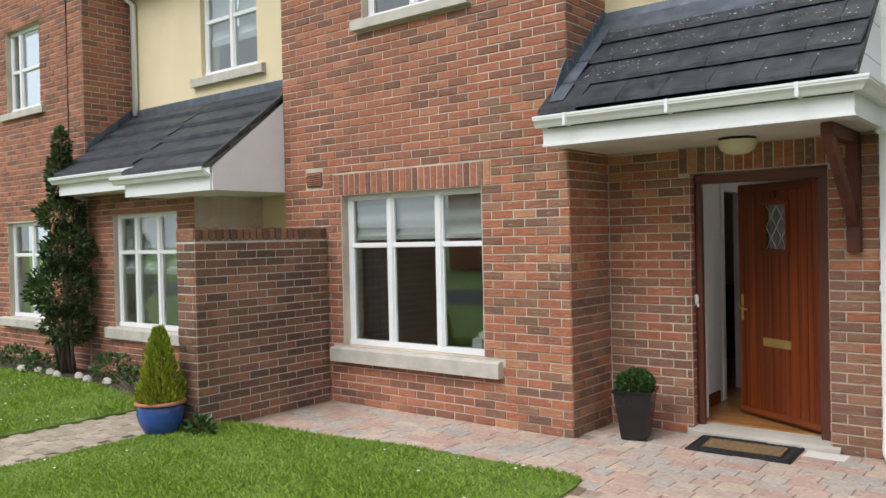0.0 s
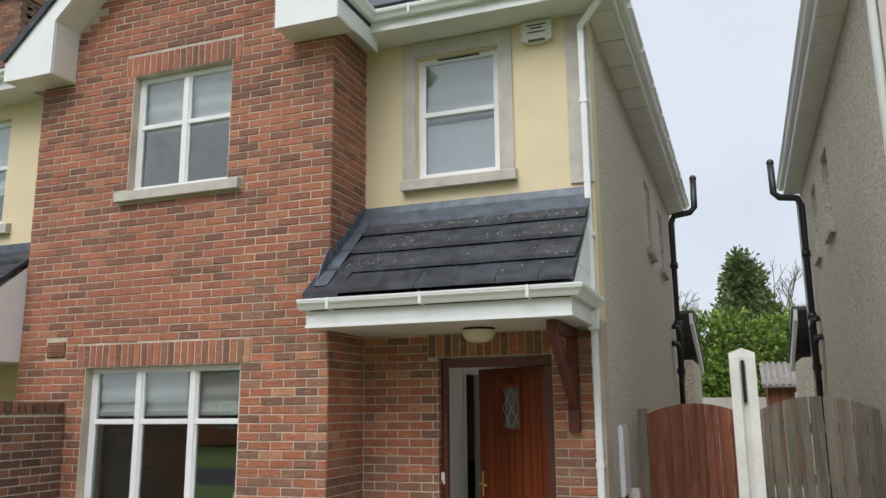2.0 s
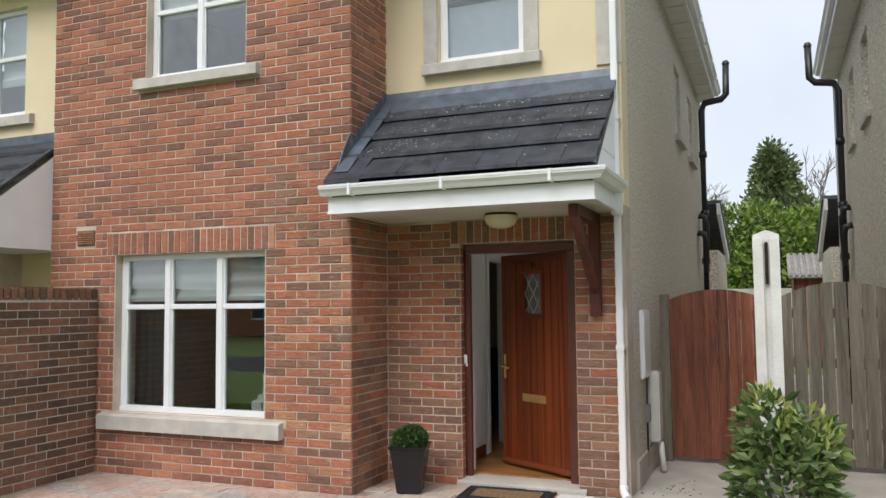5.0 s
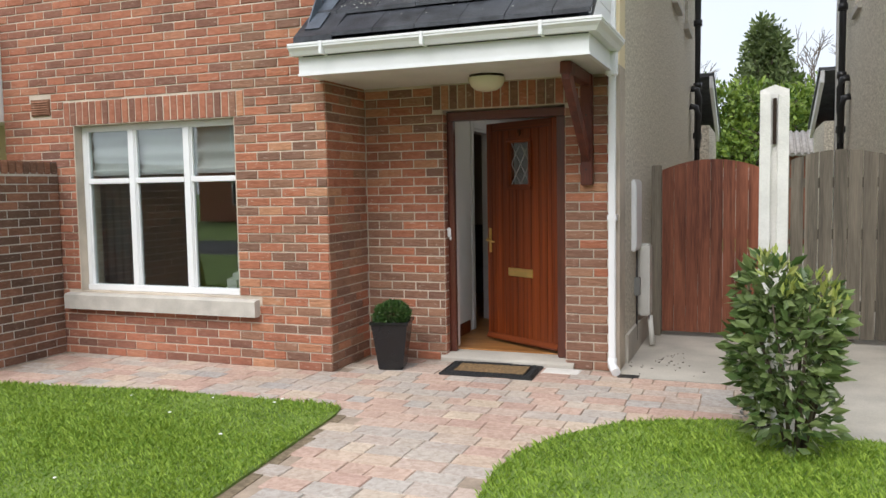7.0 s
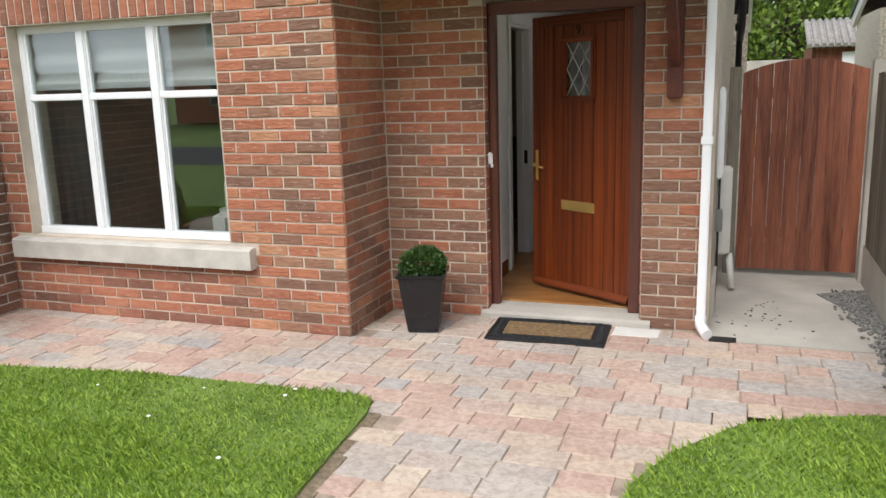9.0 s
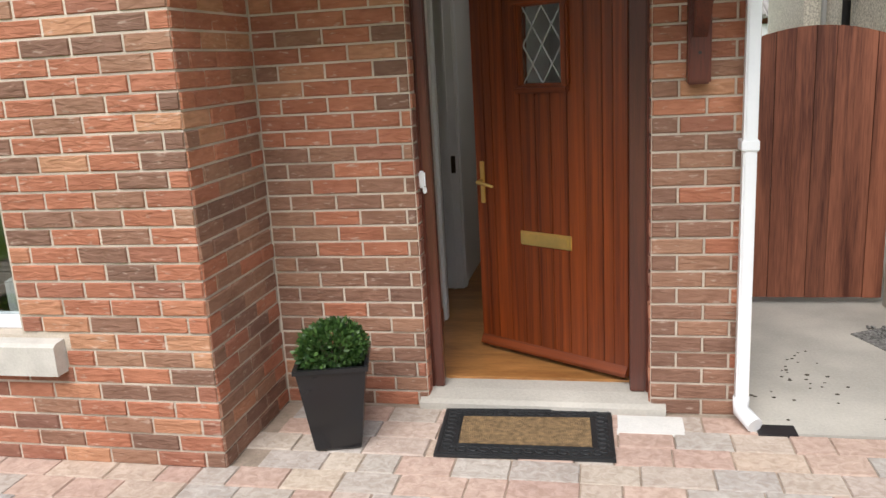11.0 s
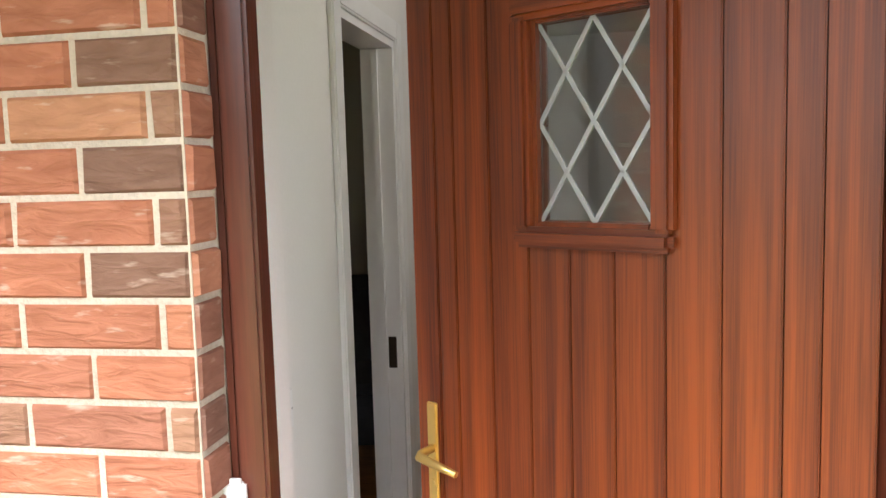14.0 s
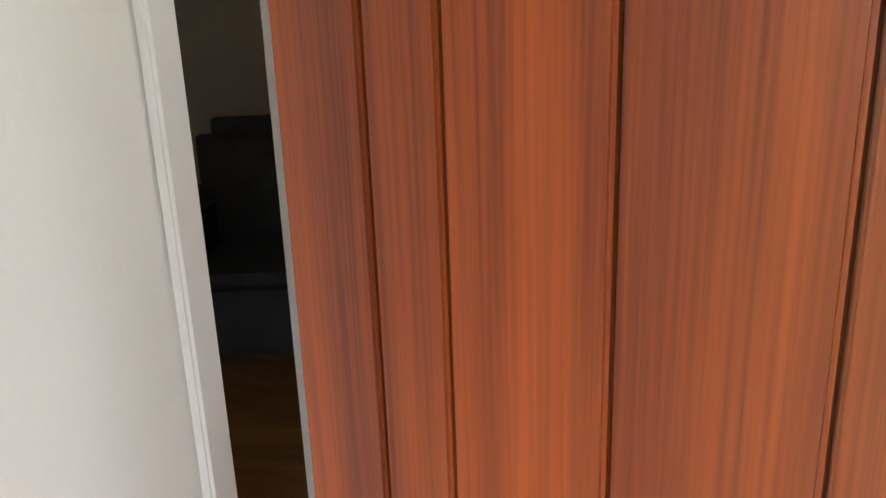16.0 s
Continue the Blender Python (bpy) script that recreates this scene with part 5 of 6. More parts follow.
# shed and rear fence
shed = empty("garden_shed", (2.2, 21, 0), "brown garden shed with a grey ribbed tile roof", "shed")
part("wall", B(0.75, 20.6, 0, 3.7, 23, 2.1), M_GATE, shed)
part("window", B(1.35, 20.55, 1.5, 1.95, 20.6, 1.98), M_PVC, shed)
rr_ = bmesh.new()
for k in range(24):
    x = 0.68 + k * 0.14
    part("roof_rib", tube(bmesh.new(), [(x, 20.35, 2.12), (x, 21.8, 2.72)], 0.055, 8), M_SHEDROOF, shed)
roof_slab(rr_, (0.63, 20.35, 2.09), (4.0, 20.35, 2.09), (4.0, 21.8, 2.69), (0.63, 21.8, 2.69), th=0.03)
part("roof_deck", rr_, M_SHEDROOF, shed)
structure("rear_fence", B(-8, 24, 0, 10, 24.1, 1.9), M_CONC, "pale concrete garden wall at the back", "fence")


# ---- plants ----
def leaves(name, pts, dirs, size, material, parent, rng, aspect=0.42, label=""):
    """Many small folded leaves at points, each along its own way."""
    V, F = [], []
    for p, d in zip(pts, dirs):
        d = Vector(d).normalized()
        s = size * rng.uniform(0.6, 1.25)
        a = d.orthogonal().normalized()
        a.rotate(Matrix.Rotation(rng.uniform(0, 6.28), 3, d))
        n = d.cross(a)
        p = Vector(p)
        i = len(V)
        V += [p, p + d * s * 0.5 + a * s * aspect * 0.5 + n * s * 0.06, p + d * s, p + d * s * 0.5 - a * s * aspect * 0.5 + n * s * 0.06]
        F += [(i, i + 1, i + 2), (i, i + 2, i + 3)]
    ob = part(name, raw_mesh(name, [tuple(v) for v in V], F, material), material, parent, label)
    return ob


def blob_points(rng, n, c, rad, shell=0.45):
    pts, ds = [], []
    for _ in range(n):
        d = Vector((rng.gauss(0, 1), rng.gauss(0, 1), rng.gauss(0, 1))).normalized()
        r = shell + (1 - shell) * rng.random() ** 0.5
        w = 1 + 0.16 * noise.noise(d * 2.3 + Vector(c))
        p = Vector(c) + Vector((d.x * rad[0], d.y * rad[1], d.z * rad[2])) * r * w
        pts.append(p)
        ds.append(d + Vector((rng.gauss(0, 0.5), rng.gauss(0, 0.5), rng.gauss(0.25, 0.5))))
    return pts, ds


rp = random.Random(21)
bush = empty("laurel_bush", (0.36, 4.42, 0), "green bay laurel bush with pale young leaves beside the lawn", "bush")
for k in range(9):
    a = k * 0.7
    part("stem", tube(bmesh.new(), [(0.36 + 0.04 * math.cos(a), 4.42 + 0.04 * math.sin(a), 0), (0.36 + 0.14 * math.cos(a), 4.42 + 0.14 * math.sin(a), 0.45), (0.36 + 0.26 * math.cos(a), 4.42 + 0.24 * math.sin(a), 0.85)], [0.012, 0.009, 0.004], 6), M_BARK, bush)
P, D = [], []
for c, r, n in (((0.30, 4.42, 0.58), (0.28, 0.30, 0.35), 900), ((0.22, 4.42, 0.88), (0.16, 0.18, 0.20), 280), ((0.43, 4.42, 0.76), (0.16, 0.18, 0.22), 260), ((0.32, 4.38, 0.26), (0.24, 0.26, 0.20), 220)):
    a, b = blob_points(rp, n, c, r)
    P += a
    D += [(q.x, q.y, q.z * 0.55) for q in b]
leaves("foliage", P, D, 0.095, M_LAUREL, bush, rp, 0.48)
P, D = [], []
for c in ((0.22, 4.38, 1.02), (0.48, 4.36, 0.92), (0.32, 4.28, 0.92), (0.52, 4.32, 0.80)):
    for _ in range(26):
        P.append((c[0] + rp.gauss(0, 0.03), c[1] + rp.gauss(0, 0.03), c[2] + rp.gauss(0, 0.04)))
        D.append((rp.gauss(0, 0.5), rp.gauss(0, 0.5), 1))
leaves("young_shoots", P, D, 0.075, M_LAURELY, bush, rp, 0.35, "pale yellow-green young shoots")

pot = empty("square_planter", (-2.63, 5.68, 0), "glossy black tapered square planter by the door", "planter")
pc, tw, bw_ = (-2.63, 5.70), 0.155, 0.10
rot = Matrix.Rotation(radians(14), 3, "Z")
def sq(h, z, bm):
    return [bm.verts.new(Vector((pc[0], pc[1], z)) + rot @ Vector((sx * h, sy * h, 0))) for sx, sy in ((-1, -1), (1, -1), (1, 1), (-1, 1))]
bm = bmesh.new()
loops = [sq(h, z, bm) for h, z in ((bw_ - 0.01, 0.0), (bw_, 0.012), (tw - 0.008, 0.375), (tw + 0.004, 0.38), (tw + 0.004, 0.40), (tw - 0.014, 0.40), (tw - 0.02, 0.34))]
for a, b in zip(loops, loops[1:]):
    for k in range(4):
        bm.faces.new((a[k], a[(k + 1) % 4], b[(k + 1) % 4], b[k]))
bm.faces.new(loops[0][::-1])
part("pot", bm, M_GLOSSBLACK, pot)
bm = bmesh.new()
bm.faces.new(sq(tw - 0.019, 0.35, bm))
bmesh.ops.solidify(bm, geom=bm.faces[:], thickness=0.02)
part("compost", bm, M_SOIL, pot)
boxb = empty("box_ball", (-2.63, 5.70, 0.35), "clipped round box shrub growing in the black planter", "shrub")
P, D = blob_points(rp, 3600, (-2.63, 5.70, 0.445), (0.142, 0.142, 0.108), 0.6)
leaves("foliage", P, D, 0.026, M_BOX, boxb, rp, 0.6)
for k in range(6):
    part("stem", tube(bmesh.new(), [(-2.63, 5.70, 0.34), (-2.63 + 0.08 * math.cos(k), 5.70 + 0.08 * math.sin(k), 0.5)], [0.008, 0.003], 5), M_BARK, boxb)

bp_ = (-6.08, 3.60)
bpot = empty("blue_pot", (*bp_, 0), "round blue glazed pot with a terracotta rim", "plant pot")
part("bowl", lathe(bmesh.new(), [(0.000, 0.0), (0.112, 0.0), (0.144, 0.025), (0.186, 0.112), (0.202, 0.185), (0.190, 0.253), (0.183, 0.262)], *bp_, 40), M_BLUE, bpot)
part("rim", lathe(bmesh.new(), [(0.183, 0.260), (0.217, 0.265), (0.217, 0.286), (0.190, 0.292), (0.179, 0.25)], *bp_, 40), M_TERRA, bpot, "brown unglazed rim")
part("soil", lathe(bmesh.new(), [(0.181, 0.262), (0.1, 0.272), (0.0, 0.272)], *bp_, 24), M_SOIL, bpot)
cyp = empty("golden_cypress", (*bp_, 0.27), "small golden-green conical cypress growing in the blue pot", "shrub")
P, D = [], []
for _ in range(3400):
    h = rp.random() ** 1.3
    r = 0.185 * (1 - h) ** 0.75 * (0.55 + 0.45 * rp.random()) + 0.012
    a = rp.uniform(0, 6.28)
    r *= 1 + 0.2 * math.sin(5 * a + h * 9)
    P.append((bp_[0] + r * math.cos(a), bp_[1] + r * math.sin(a), 0.275 + h * 0.62))
    D.append((math.cos(a) * 0.5, math.sin(a) * 0.5, 1.0))
leaves("foliage", P, D, 0.055, M_CYP, cyp, rp, 0.35)
part("trunk", tube(bmesh.new(), [(*bp_, 0.27), (*bp_, 0.8)], [0.015, 0.004], 6), M_BARK, cyp)
sb = empty("dry_plant", (bp_[0] - 0.2, bp_[1] - 0.1, 0.27), "dry twiggy plant with small pale flowers in the blue pot", "plant")
for k in range(26):
    a, t = rp.uniform(2.2, 5.6), rp.uniform(0.1, 0.3)
    part("twig", tube(bmesh.new(), [(bp_[0] - 0.14, bp_[1] - 0.06, 0.265), (bp_[0] - 0.14 + t * math.cos(a), bp_[1] - 0.06 + t * math.sin(a), 0.34 + rp.random() * 0.22)], [0.003, 0.0015], 4), M_TWIG, sb)

tt = (-10.02, 4.72)
top_ = empty("topiary_cypress", (*tt, 0), "tall dark cypress clipped in uneven tiers against the neighbour's wall", "tree")
part("trunk", tube(bmesh.new(), [(tt[0], tt[1], 0), (tt[0] + 0.05, tt[1], 0.9), (tt[0], tt[1], 2.0), (tt[0], tt[1], 3.1)], [0.09, 0.06, 0.04, 0.012], 8), M_BARK, top_)
for k in range(5):
    part("limb", tube(bmesh.new(), [(tt[0] + 0.1 * k - 0.2, tt[1], 0), (tt[0] + 0.13 * k - 0.25, tt[1] - 0.1, 0.7)], [0.03, 0.015], 6), M_BARK, top_)
P, D = [], []
for c, r, n in (((tt[0] + 0.05, tt[1], 0.62), (0.30, 0.3, 0.26), 900), ((tt[0] - 0.05, tt[1], 1.10), (0.44, 0.40, 0.36), 2200), ((tt[0] + 0.1, tt[1], 1.62), (0.31, 0.30, 0.23), 1300), ((tt[0] - 0.05, tt[1], 2.05), (0.31, 0.28, 0.20), 1000), ((tt[0] - 0.03, tt[1], 2.52), (0.15, 0.15, 0.38), 900), ((tt[0], tt[1], 2.92), (0.085, 0.085, 0.24), 380)):
    a, b = blob_points(rp, n, c, r, 0.5)
    P += a
    D += b
leaves("foliage", P, D, 0.075, M_DARKCYP, top_, rp, 0.5)
gc = empty("ground_cover", (-8.9, 4.7, 0), "low leafy plants in the soil bed", "plant")
P, D = [], []
for c, r, n in (((-8.95, 4.72, 0.16), (0.32, 0.2, 0.2), 420), ((-11.4, 4.7, 0.12), (0.5, 0.2, 0.16), 420), ((-8.4, 4.74, 0.1), (0.35, 0.16, 0.12), 260), ((-5.75, 3.78, 0.05), (0.16, 0.08, 0.1), 260), ((-10.5, 4.6, 0.1), (0.4, 0.2, 0.14), 260)):
    a, b = blob_points(rp, n, c, r, 0.3)
    P += a
    D += b
leaves("foliage", P, D, 0.06, M_BOX, gc, rp, 0.6)
st_ = bmesh.new()
for k in range(7):
    bmesh.ops.create_icosphere(st_, subdivisions=2, radius=rp.uniform(0.04, 0.08), matrix=Matrix.LocRotScale((-10.8 + k * 0.33, 4.52 + rp.uniform(-0.05, 0.1), 0.03), Euler((rp.random(), rp.random(), 0)), (1.3, 0.9, 0.6)))
thing("edging_stones", st_, M_CONC, "grey rough stones edging the soil bed", "stones", kind="stuff")


def big_tree(name, x, y, h, rad, n, size, material, label, seed, conical=False):
    rg = random.Random(seed)
    e = empty(name, (x, y, 0), label, "tree")
    part("trunk", tube(bmesh.new(), [(x, y, 0), (x + 0.1, y, h * 0.4), (x, y, h * 0.95)], [0.22, 0.14, 0.02], 8), M_BARK, e)
    P, D = [], []
    for k in range(60):
        a, t = rg.uniform(0, 6.28), rg.uniform(0.25, 1.0)
        r = rad * ((1 - t) * 1.25 + 0.08 if conical else math.sqrt(max(0.05, 1 - (2 * t - 1.1) ** 2)))
        p = (x + r * 0.75 * math.cos(a), y + r * 0.75 * math.sin(a), h * t)
        part("limb", tube(bmesh.new(), [(x, y, h * t * 0.8), p], [0.05, 0.015], 5), M_BARK, e)
        q, d = blob_points(rg, n // 60, p, (rad * (0.2 if conical else 0.36), rad * (0.2 if conical else 0.36), rad * (0.34 if conical else 0.30)), 0.1)
        P += q
        D += d
    leaves("crown", P, D, size, material, e, rg, 0.5)


big_tree("conifer_tree", 0.5, 34, 7.2, 2.7, 9000, 0.26, M_CONIFER, "tall green conifer with a ragged crown behind the gardens", 4, True)
for k, (x, h) in enumerate(((-4.5, 4.2), (-1.8, 4.6), (0.6, 4.4), (2.9, 4.6), (5.6, 4.3))):
    big_tree("hedge_tree", x, 29 + (k % 2), h, 2.1, 6500, 0.22, M_HEDGE, "bright green bushy hedge tree behind the gardens", 30 + k)


def bare_tree(x, y, h, seed):
    rg = random.Random(seed)
    e = empty("bare_tree", (x, y, 0), "leafless tree with fine twigs far behind", "tree")
    bm = bmesh.new()
    def grow(p, d, l, r, k):
        q = p + d * l
        tube(bm, [p, q], [r, r * 0.65], 5, False)
        if k:
            for _ in range(3):
                grow(q, (d + Vector((rg.gauss(0, 0.45), rg.gauss(0, 0.45), rg.gauss(0.1, 0.25)))).normalized(), l * rg.uniform(0.6, 0.8), r * 0.6, k - 1)
    grow(Vector((x, y, 0)), Vector((0, 0, 1)), h * 0.32, 0.16, 5)
    part("branches", bm, M_TWIG, e)


bare_tree(4.6, 38, 8.5, 1)
bare_tree(2.9, 42, 8.5, 2)
bare_tree(-2.9, 38, 7.5, 3)

# ---- the attached neighbour ----
NW, NC = 5.02, 5.72     # its front brick wall and its cream wall
nb_ = empty("attached_house", (-9, 7, 0), "attached brick and cream neighbour house with a tiled canopy", "house")
NWIN = (-9.35, -7.95, 0.62, 2.03)
part("cream_wall", wall_bm("x", -9.97, BX0 - 0.002, 3.2, 5.2, NC, NC + 0.28, [(-8.40, -7.30, 3.72, 4.95)]), M_CREAM, nb_)
nfront = part("front_wall", wall_bm("x", -9.97, -7.6, -0.1, 2.42, NW, NW + 0.28, [NWIN]), M_MORTAR, nb_)
nbay = part("bay_wall", wall_bm("x", -15, -9.972, -0.1, 7.4, NW - 0.02, NW + 0.28, [(-12.2, -11.15, 3.62, 4.80), (-12.3, -11.0, 0.62, 2.0)]), M_MORTAR, nb_)
nret = part("bay_return", B(-9.972, NW + 0.281, 2.4, -10.2, NC + 0.3, 5.6), M_MORTAR, nb_)
part("porch_wall", B(-7.6, NW + 0.2, -0.1, -7.4, NC + 0.2, 2.4), M_MORTAR, nb_)
part("porch_back", B(-7.399, NC + 0.1, -0.1, BX0 - 0.003, NC + 0.3, 2.4), M_CREAM, nb_)
part("inner_back", B(-15, 8, -0.1, BX0 - 0.01, 8.1, 5.2), M_ROOMWALL, nb_)
window("window_6", *NWIN, NW + 0.06, (0.31, 0.66), 0.66, "white three-light ground floor window of the neighbour")
sill(-9.5, -7.83, NW - 0.07, NW + 0.07, 0.61, 0.13, "concrete window sill of the neighbour")
window("window_7", -8.40, -7.30, 3.72, 4.95, NC + 0.06, (0.5,), 0.55, "white two-light upper window of the neighbour")
sill(-8.55, -7.15, NC - 0.07, NC + 0.07, 3.71, 0.11, "weathered concrete sill of the neighbour")
window("window_8", -12.2, -11.15, 3.62, 4.80, NW + 0.05, (0.3,), 0.5, "white upper window in the far brick bay")
sill(-12.35, -11.0, NW - 0.08, NW + 0.06, 3.61, 0.10, "pale sill in the far brick bay")
window("window_9", -12.3, -11.0, 0.62, 2.0, NW + 0.05, (0.5,), 0.66, "white lower window in the far brick bay")
sill(-12.5, -10.85, NW - 0.10, NW + 0.06, 0.61, 0.12, "pale sill with a flowerpot in the far brick bay")
for a, b in ((-9.3, -8.92), (-8.88, -8.46), (-8.42, -8.0)):
    roman_blind(a, b, 1.28, 2.0, NW + 0.147)
roman_blind(-8.35, -7.87, 4.1, 4.92, NC + 0.147)
roman_blind(-7.83, -7.35, 4.1, 4.92, NC + 0.147)
fp = thing("yellow_flowerpot", lathe(bmesh.new(), [(0.0, 0.61), (0.075, 0.61), (0.10, 0.76), (0.108, 0.765), (0.108, 0.785), (0.09, 0.785), (0.08, 0.7)], -10.98, NW - 0.02, 20), M_YELLOW, "small yellow flowerpot on a window sill", "flowerpot")
# canopy of the neighbour
nc = empty("neighbour_canopy", (-8.2, 5, 2.4), "dark tiled canopy of the neighbour with white gutters", "canopy", kind="structure")


def canopy_rows(x0, x1, y0, z0, y1, z1, n, name, parent):
    s = (z1 - z0) / (y1 - y0)
    st = (y1 - y0) / n
    for r in range(n):
        ya, yb = y0 + r * st, min(y0 + (r + 1) * st + 0.06, y1)
        x, k = x0, 0
        while x < x1 - 0.01:
            xe2 = min(x1, x + (0.17 if (k == 0 and r % 2) else 0.33))
            part(name, prism(bmesh.new(), [(ya, z0 + s * (ya - y0) + 0.022), (ya, z0 + s * (ya - y0) + 0.062), (yb, z0 + s * (yb - y0) + 0.006), (yb, z0 + s * (yb - y0) - 0.02)], "x", x + 0.002, xe2 - 0.002), M_SLATE, parent)
            x, k = xe2, k + 1


canopy_rows(-9.95, -8.1, 4.58, 2.50, NC - 0.01, 3.38, 5, "tile", nc)
canopy_rows(-8.1, BX0 - 0.06, 4.44, 2.39, NC - 0.01, 3.38, 5, "tile", nc)
part("verge_tile", roof_slab(bmesh.new(), (BX0 - 0.065, 4.44, 2.42), (BX0 - 0.005, 4.44, 2.42), (BX0 - 0.005, NC - 0.02, 3.41), (BX0 - 0.065, NC - 0.02, 3.41), th=0.03), M_SLATE, nc)
part("head_flashing", B(-9.97, NC - 0.03, 3.36, BX0 - 0.01, NC - 0.002, 3.47), M_LEAD, nc)
part("fascia", B(-9.9, 4.62, 2.28, -8.1, 4.64, 2.45), M_PVC, nc)
part("fascia", B(-8.1, 4.48, 2.17, BX0 - 0.03, 4.50, 2.34), M_PVC, nc)
part("soffit", B(-9.9, 4.641, 2.283, -8.1, NW - 0.002, 2.295), M_PVC2, nc)
part("soffit", B(-8.1, 4.501, 2.173, BX0 - 0.03, NC - 0.002, 2.185), M_PVC2, nc)
part("gutter", gutter(bmesh.new(), [(-9.98, 4.62, 2.42), (-8.0, 4.62, 2.42)]), M_PVC, nc)
part("gutter", gutter(bmesh.new(), [(-8.25, 4.48, 2.31), (BX0 - 0.02, 4.48, 2.31)]), M_PVC, nc)
part("cheek", prism(bmesh.new(), [(4.50, 2.17), (NC - 0.01, 2.17), (NC - 0.01, 3.36), (4.50, 2.40)], "x", BX0 - 0.03, BX0 - 0.006), M_PVC, nc)
for k in range(8):
    y = NW + k * 0.09
    z = 2.50 + (y - 4.58) * 0.777
    part("step_flashing", prism(bmesh.new(), [(y, z), (y + 0.12, z + 0.09), (y + 0.11, z + 0.22), (y + 0.02, z + 0.16)], "x", -9.97, -9.958), M_LEAD, nc)
part("eaves_fascia", B(-9.97, NC - 0.36, 5.12, BX0 - 0.36, NC - 0.34, 5.30), M_PVC, nb_)
part("eaves_soffit", B(-9.97, NC - 0.34, 5.12, BX0 - 0.002, NC - 0.002, 5.135), M_PVC2, nb_)
part("eaves_gutter", gutter(bmesh.new(), [(-9.97, NC - 0.36, 5.22), (BX0 - 0.36, NC - 0.36, 5.22)]), M_PVC, nb_)
part("roof", roof_slab(bmesh.new(), (-15, NC - 0.38, 5.30), (BX0 - 0.3, NC - 0.38, 5.30), (BX0 - 0.3, 9.3, 7.5), (-15, 9.3, 7.5)), M_SLATE, nb_)
part("downpipe", tube(bmesh.new(), [(-9.9, NC - 0.40, 5.22), (-9.88, NC - 0.3, 5.05), (-9.86, NC - 0.05, 4.9), (-9.86, NC - 0.05, 3.4)], 0.038, 10), M_PVC, nb_)
part("black_cable", tube(bmesh.new(), [(-10.35, NW - 0.03, 5.4), (-10.36, NW - 0.03, 2.6), (-10.2, NW - 0.035, 1.2), (-10.25, NW - 0.03, 0.4)], 0.012, 6), M_BLACK, nb_)

# screen wall between the two houses
STX0, STX1, STY, STZ = -6.13, -5.86, 3.83, 1.775
wall_stub = structure("wall_screen", B(STX0, STY, -0.1, STX1, BW - 0.012, STZ - 0.10), M_SILL, "weathered brown brick screen wall between the houses", "wall")
structure("screen_wall_joint", B(STX1 - 0.10, BW - 0.011, 0, STX1 - 0.01, BW - 0.002, STZ), M_BLACK, "dark movement joint beside the screen wall", "trim")

# ---- houses across the road, seen in the glass ----
opp = empty("opposite_houses", (-4, -22, 0), "plain brick houses across the road", "house")
part("wall", B(-26, -24, 0, 16, -22, 5.4), M_BRICK_J, opp)
part("roof", prism(bmesh.new(), [(-21.5, 5.4), (-26.5, 5.4), (-24, 8.2)], "x", -26.5, 16.5), M_SLATE, opp)
for x in range(-24, 15, 4):
    for z in (0.8, 3.4):
        w = part("window", B(x, -22.0, z, x + 1.5, -21.95, z + 1.3), M_PVC, opp)
        for a in (0.08, 0.79):
            part("pane", B(x + a, -21.955, z + 0.08, x + a + 0.63, -21.94, z + 1.22), M_BLACK, w)


# ---- grass ----
def inside(p, poly):
    x, y, c = p[0], p[1], False
    for (x1, y1), (x2, y2) in zip(poly, poly[1:] + poly[:1]):
        if (y1 > y) != (y2 > y) and x < (x2 - x1) * (y - y1) / (y2 - y1) + x1:
            c = not c
    return c


def grass(name, poly, box4, n, h, seed, label):
    rg = np.random.default_rng(seed)
    xs, ys = rg.uniform(box4[0], box4[1], n), rg.uniform(box4[2], box4[3], n)
    V, F = [], []
    for x, y in zip(xs, ys):
        if not inside((x, y), poly):
            continue
        a, l = rg.uniform(0, 6.28), rg.uniform(0.25, 1.0)
        hh = h * rg.uniform(0.5, 1.3) * (1 + 0.5 * noise.noise(Vector((x * 1.3, y * 1.3, 0))))
        w = 0.0026 + 0.002 * rg.random()
        i = len(V)
        dx, dy = math.cos(a), math.sin(a)
        V += [(x - dy * w, y + dx * w, 0.0), (x + dy * w, y - dx * w, 0.0), (x + dx * l * hh * 0.35 + dy * w * 0.7, y + dy * l * hh * 0.35 - dx * w * 0.7, hh * 0.65), (x + dx * l * hh, y + dy * l * hh, hh)]
        F += [(i, i + 1, i + 2), (i, i + 2, i + 3)]
    ob = new(name, raw_mesh(name, V, F, M_GRASS))
    tagged(ob, label, "grass", kind="stuff")


PL = [(-6.08, -4.2)] + EDGE_L + [(-5.85, 3.84), (-6.08, 3.84)]
PR = EDGE_R + [(0.12, 4.75), (1.2, 4.75), (3.2, 4.9), (3.2, -4.2)]
PN = [(-16, -4.2), (-7.15, -4.2), (-7.15, 4.1), (-8.0, 4.45), (-16, 4.45)]
grass("grass_blades", PL, (-6.1, -2.1, 1.6, 4.6), 110000, 0.032, 1, "bright green mown grass of the front lawn")
grass("grass_blades", PL, (-6.1, -2.1, -2.0, 1.6), 12000, 0.05, 5, "bright green mown grass near the road")
grass("grass_blades", PR, (-1.15, 2.2, 1.5, 5.0), 95000, 0.034, 2, "bright green mown grass round the laurel bush")
grass("grass_blades", PN, (-13.0, -7.1, 1.0, 4.5), 42000, 0.05, 3, "green mown grass of the neighbour's lawn")
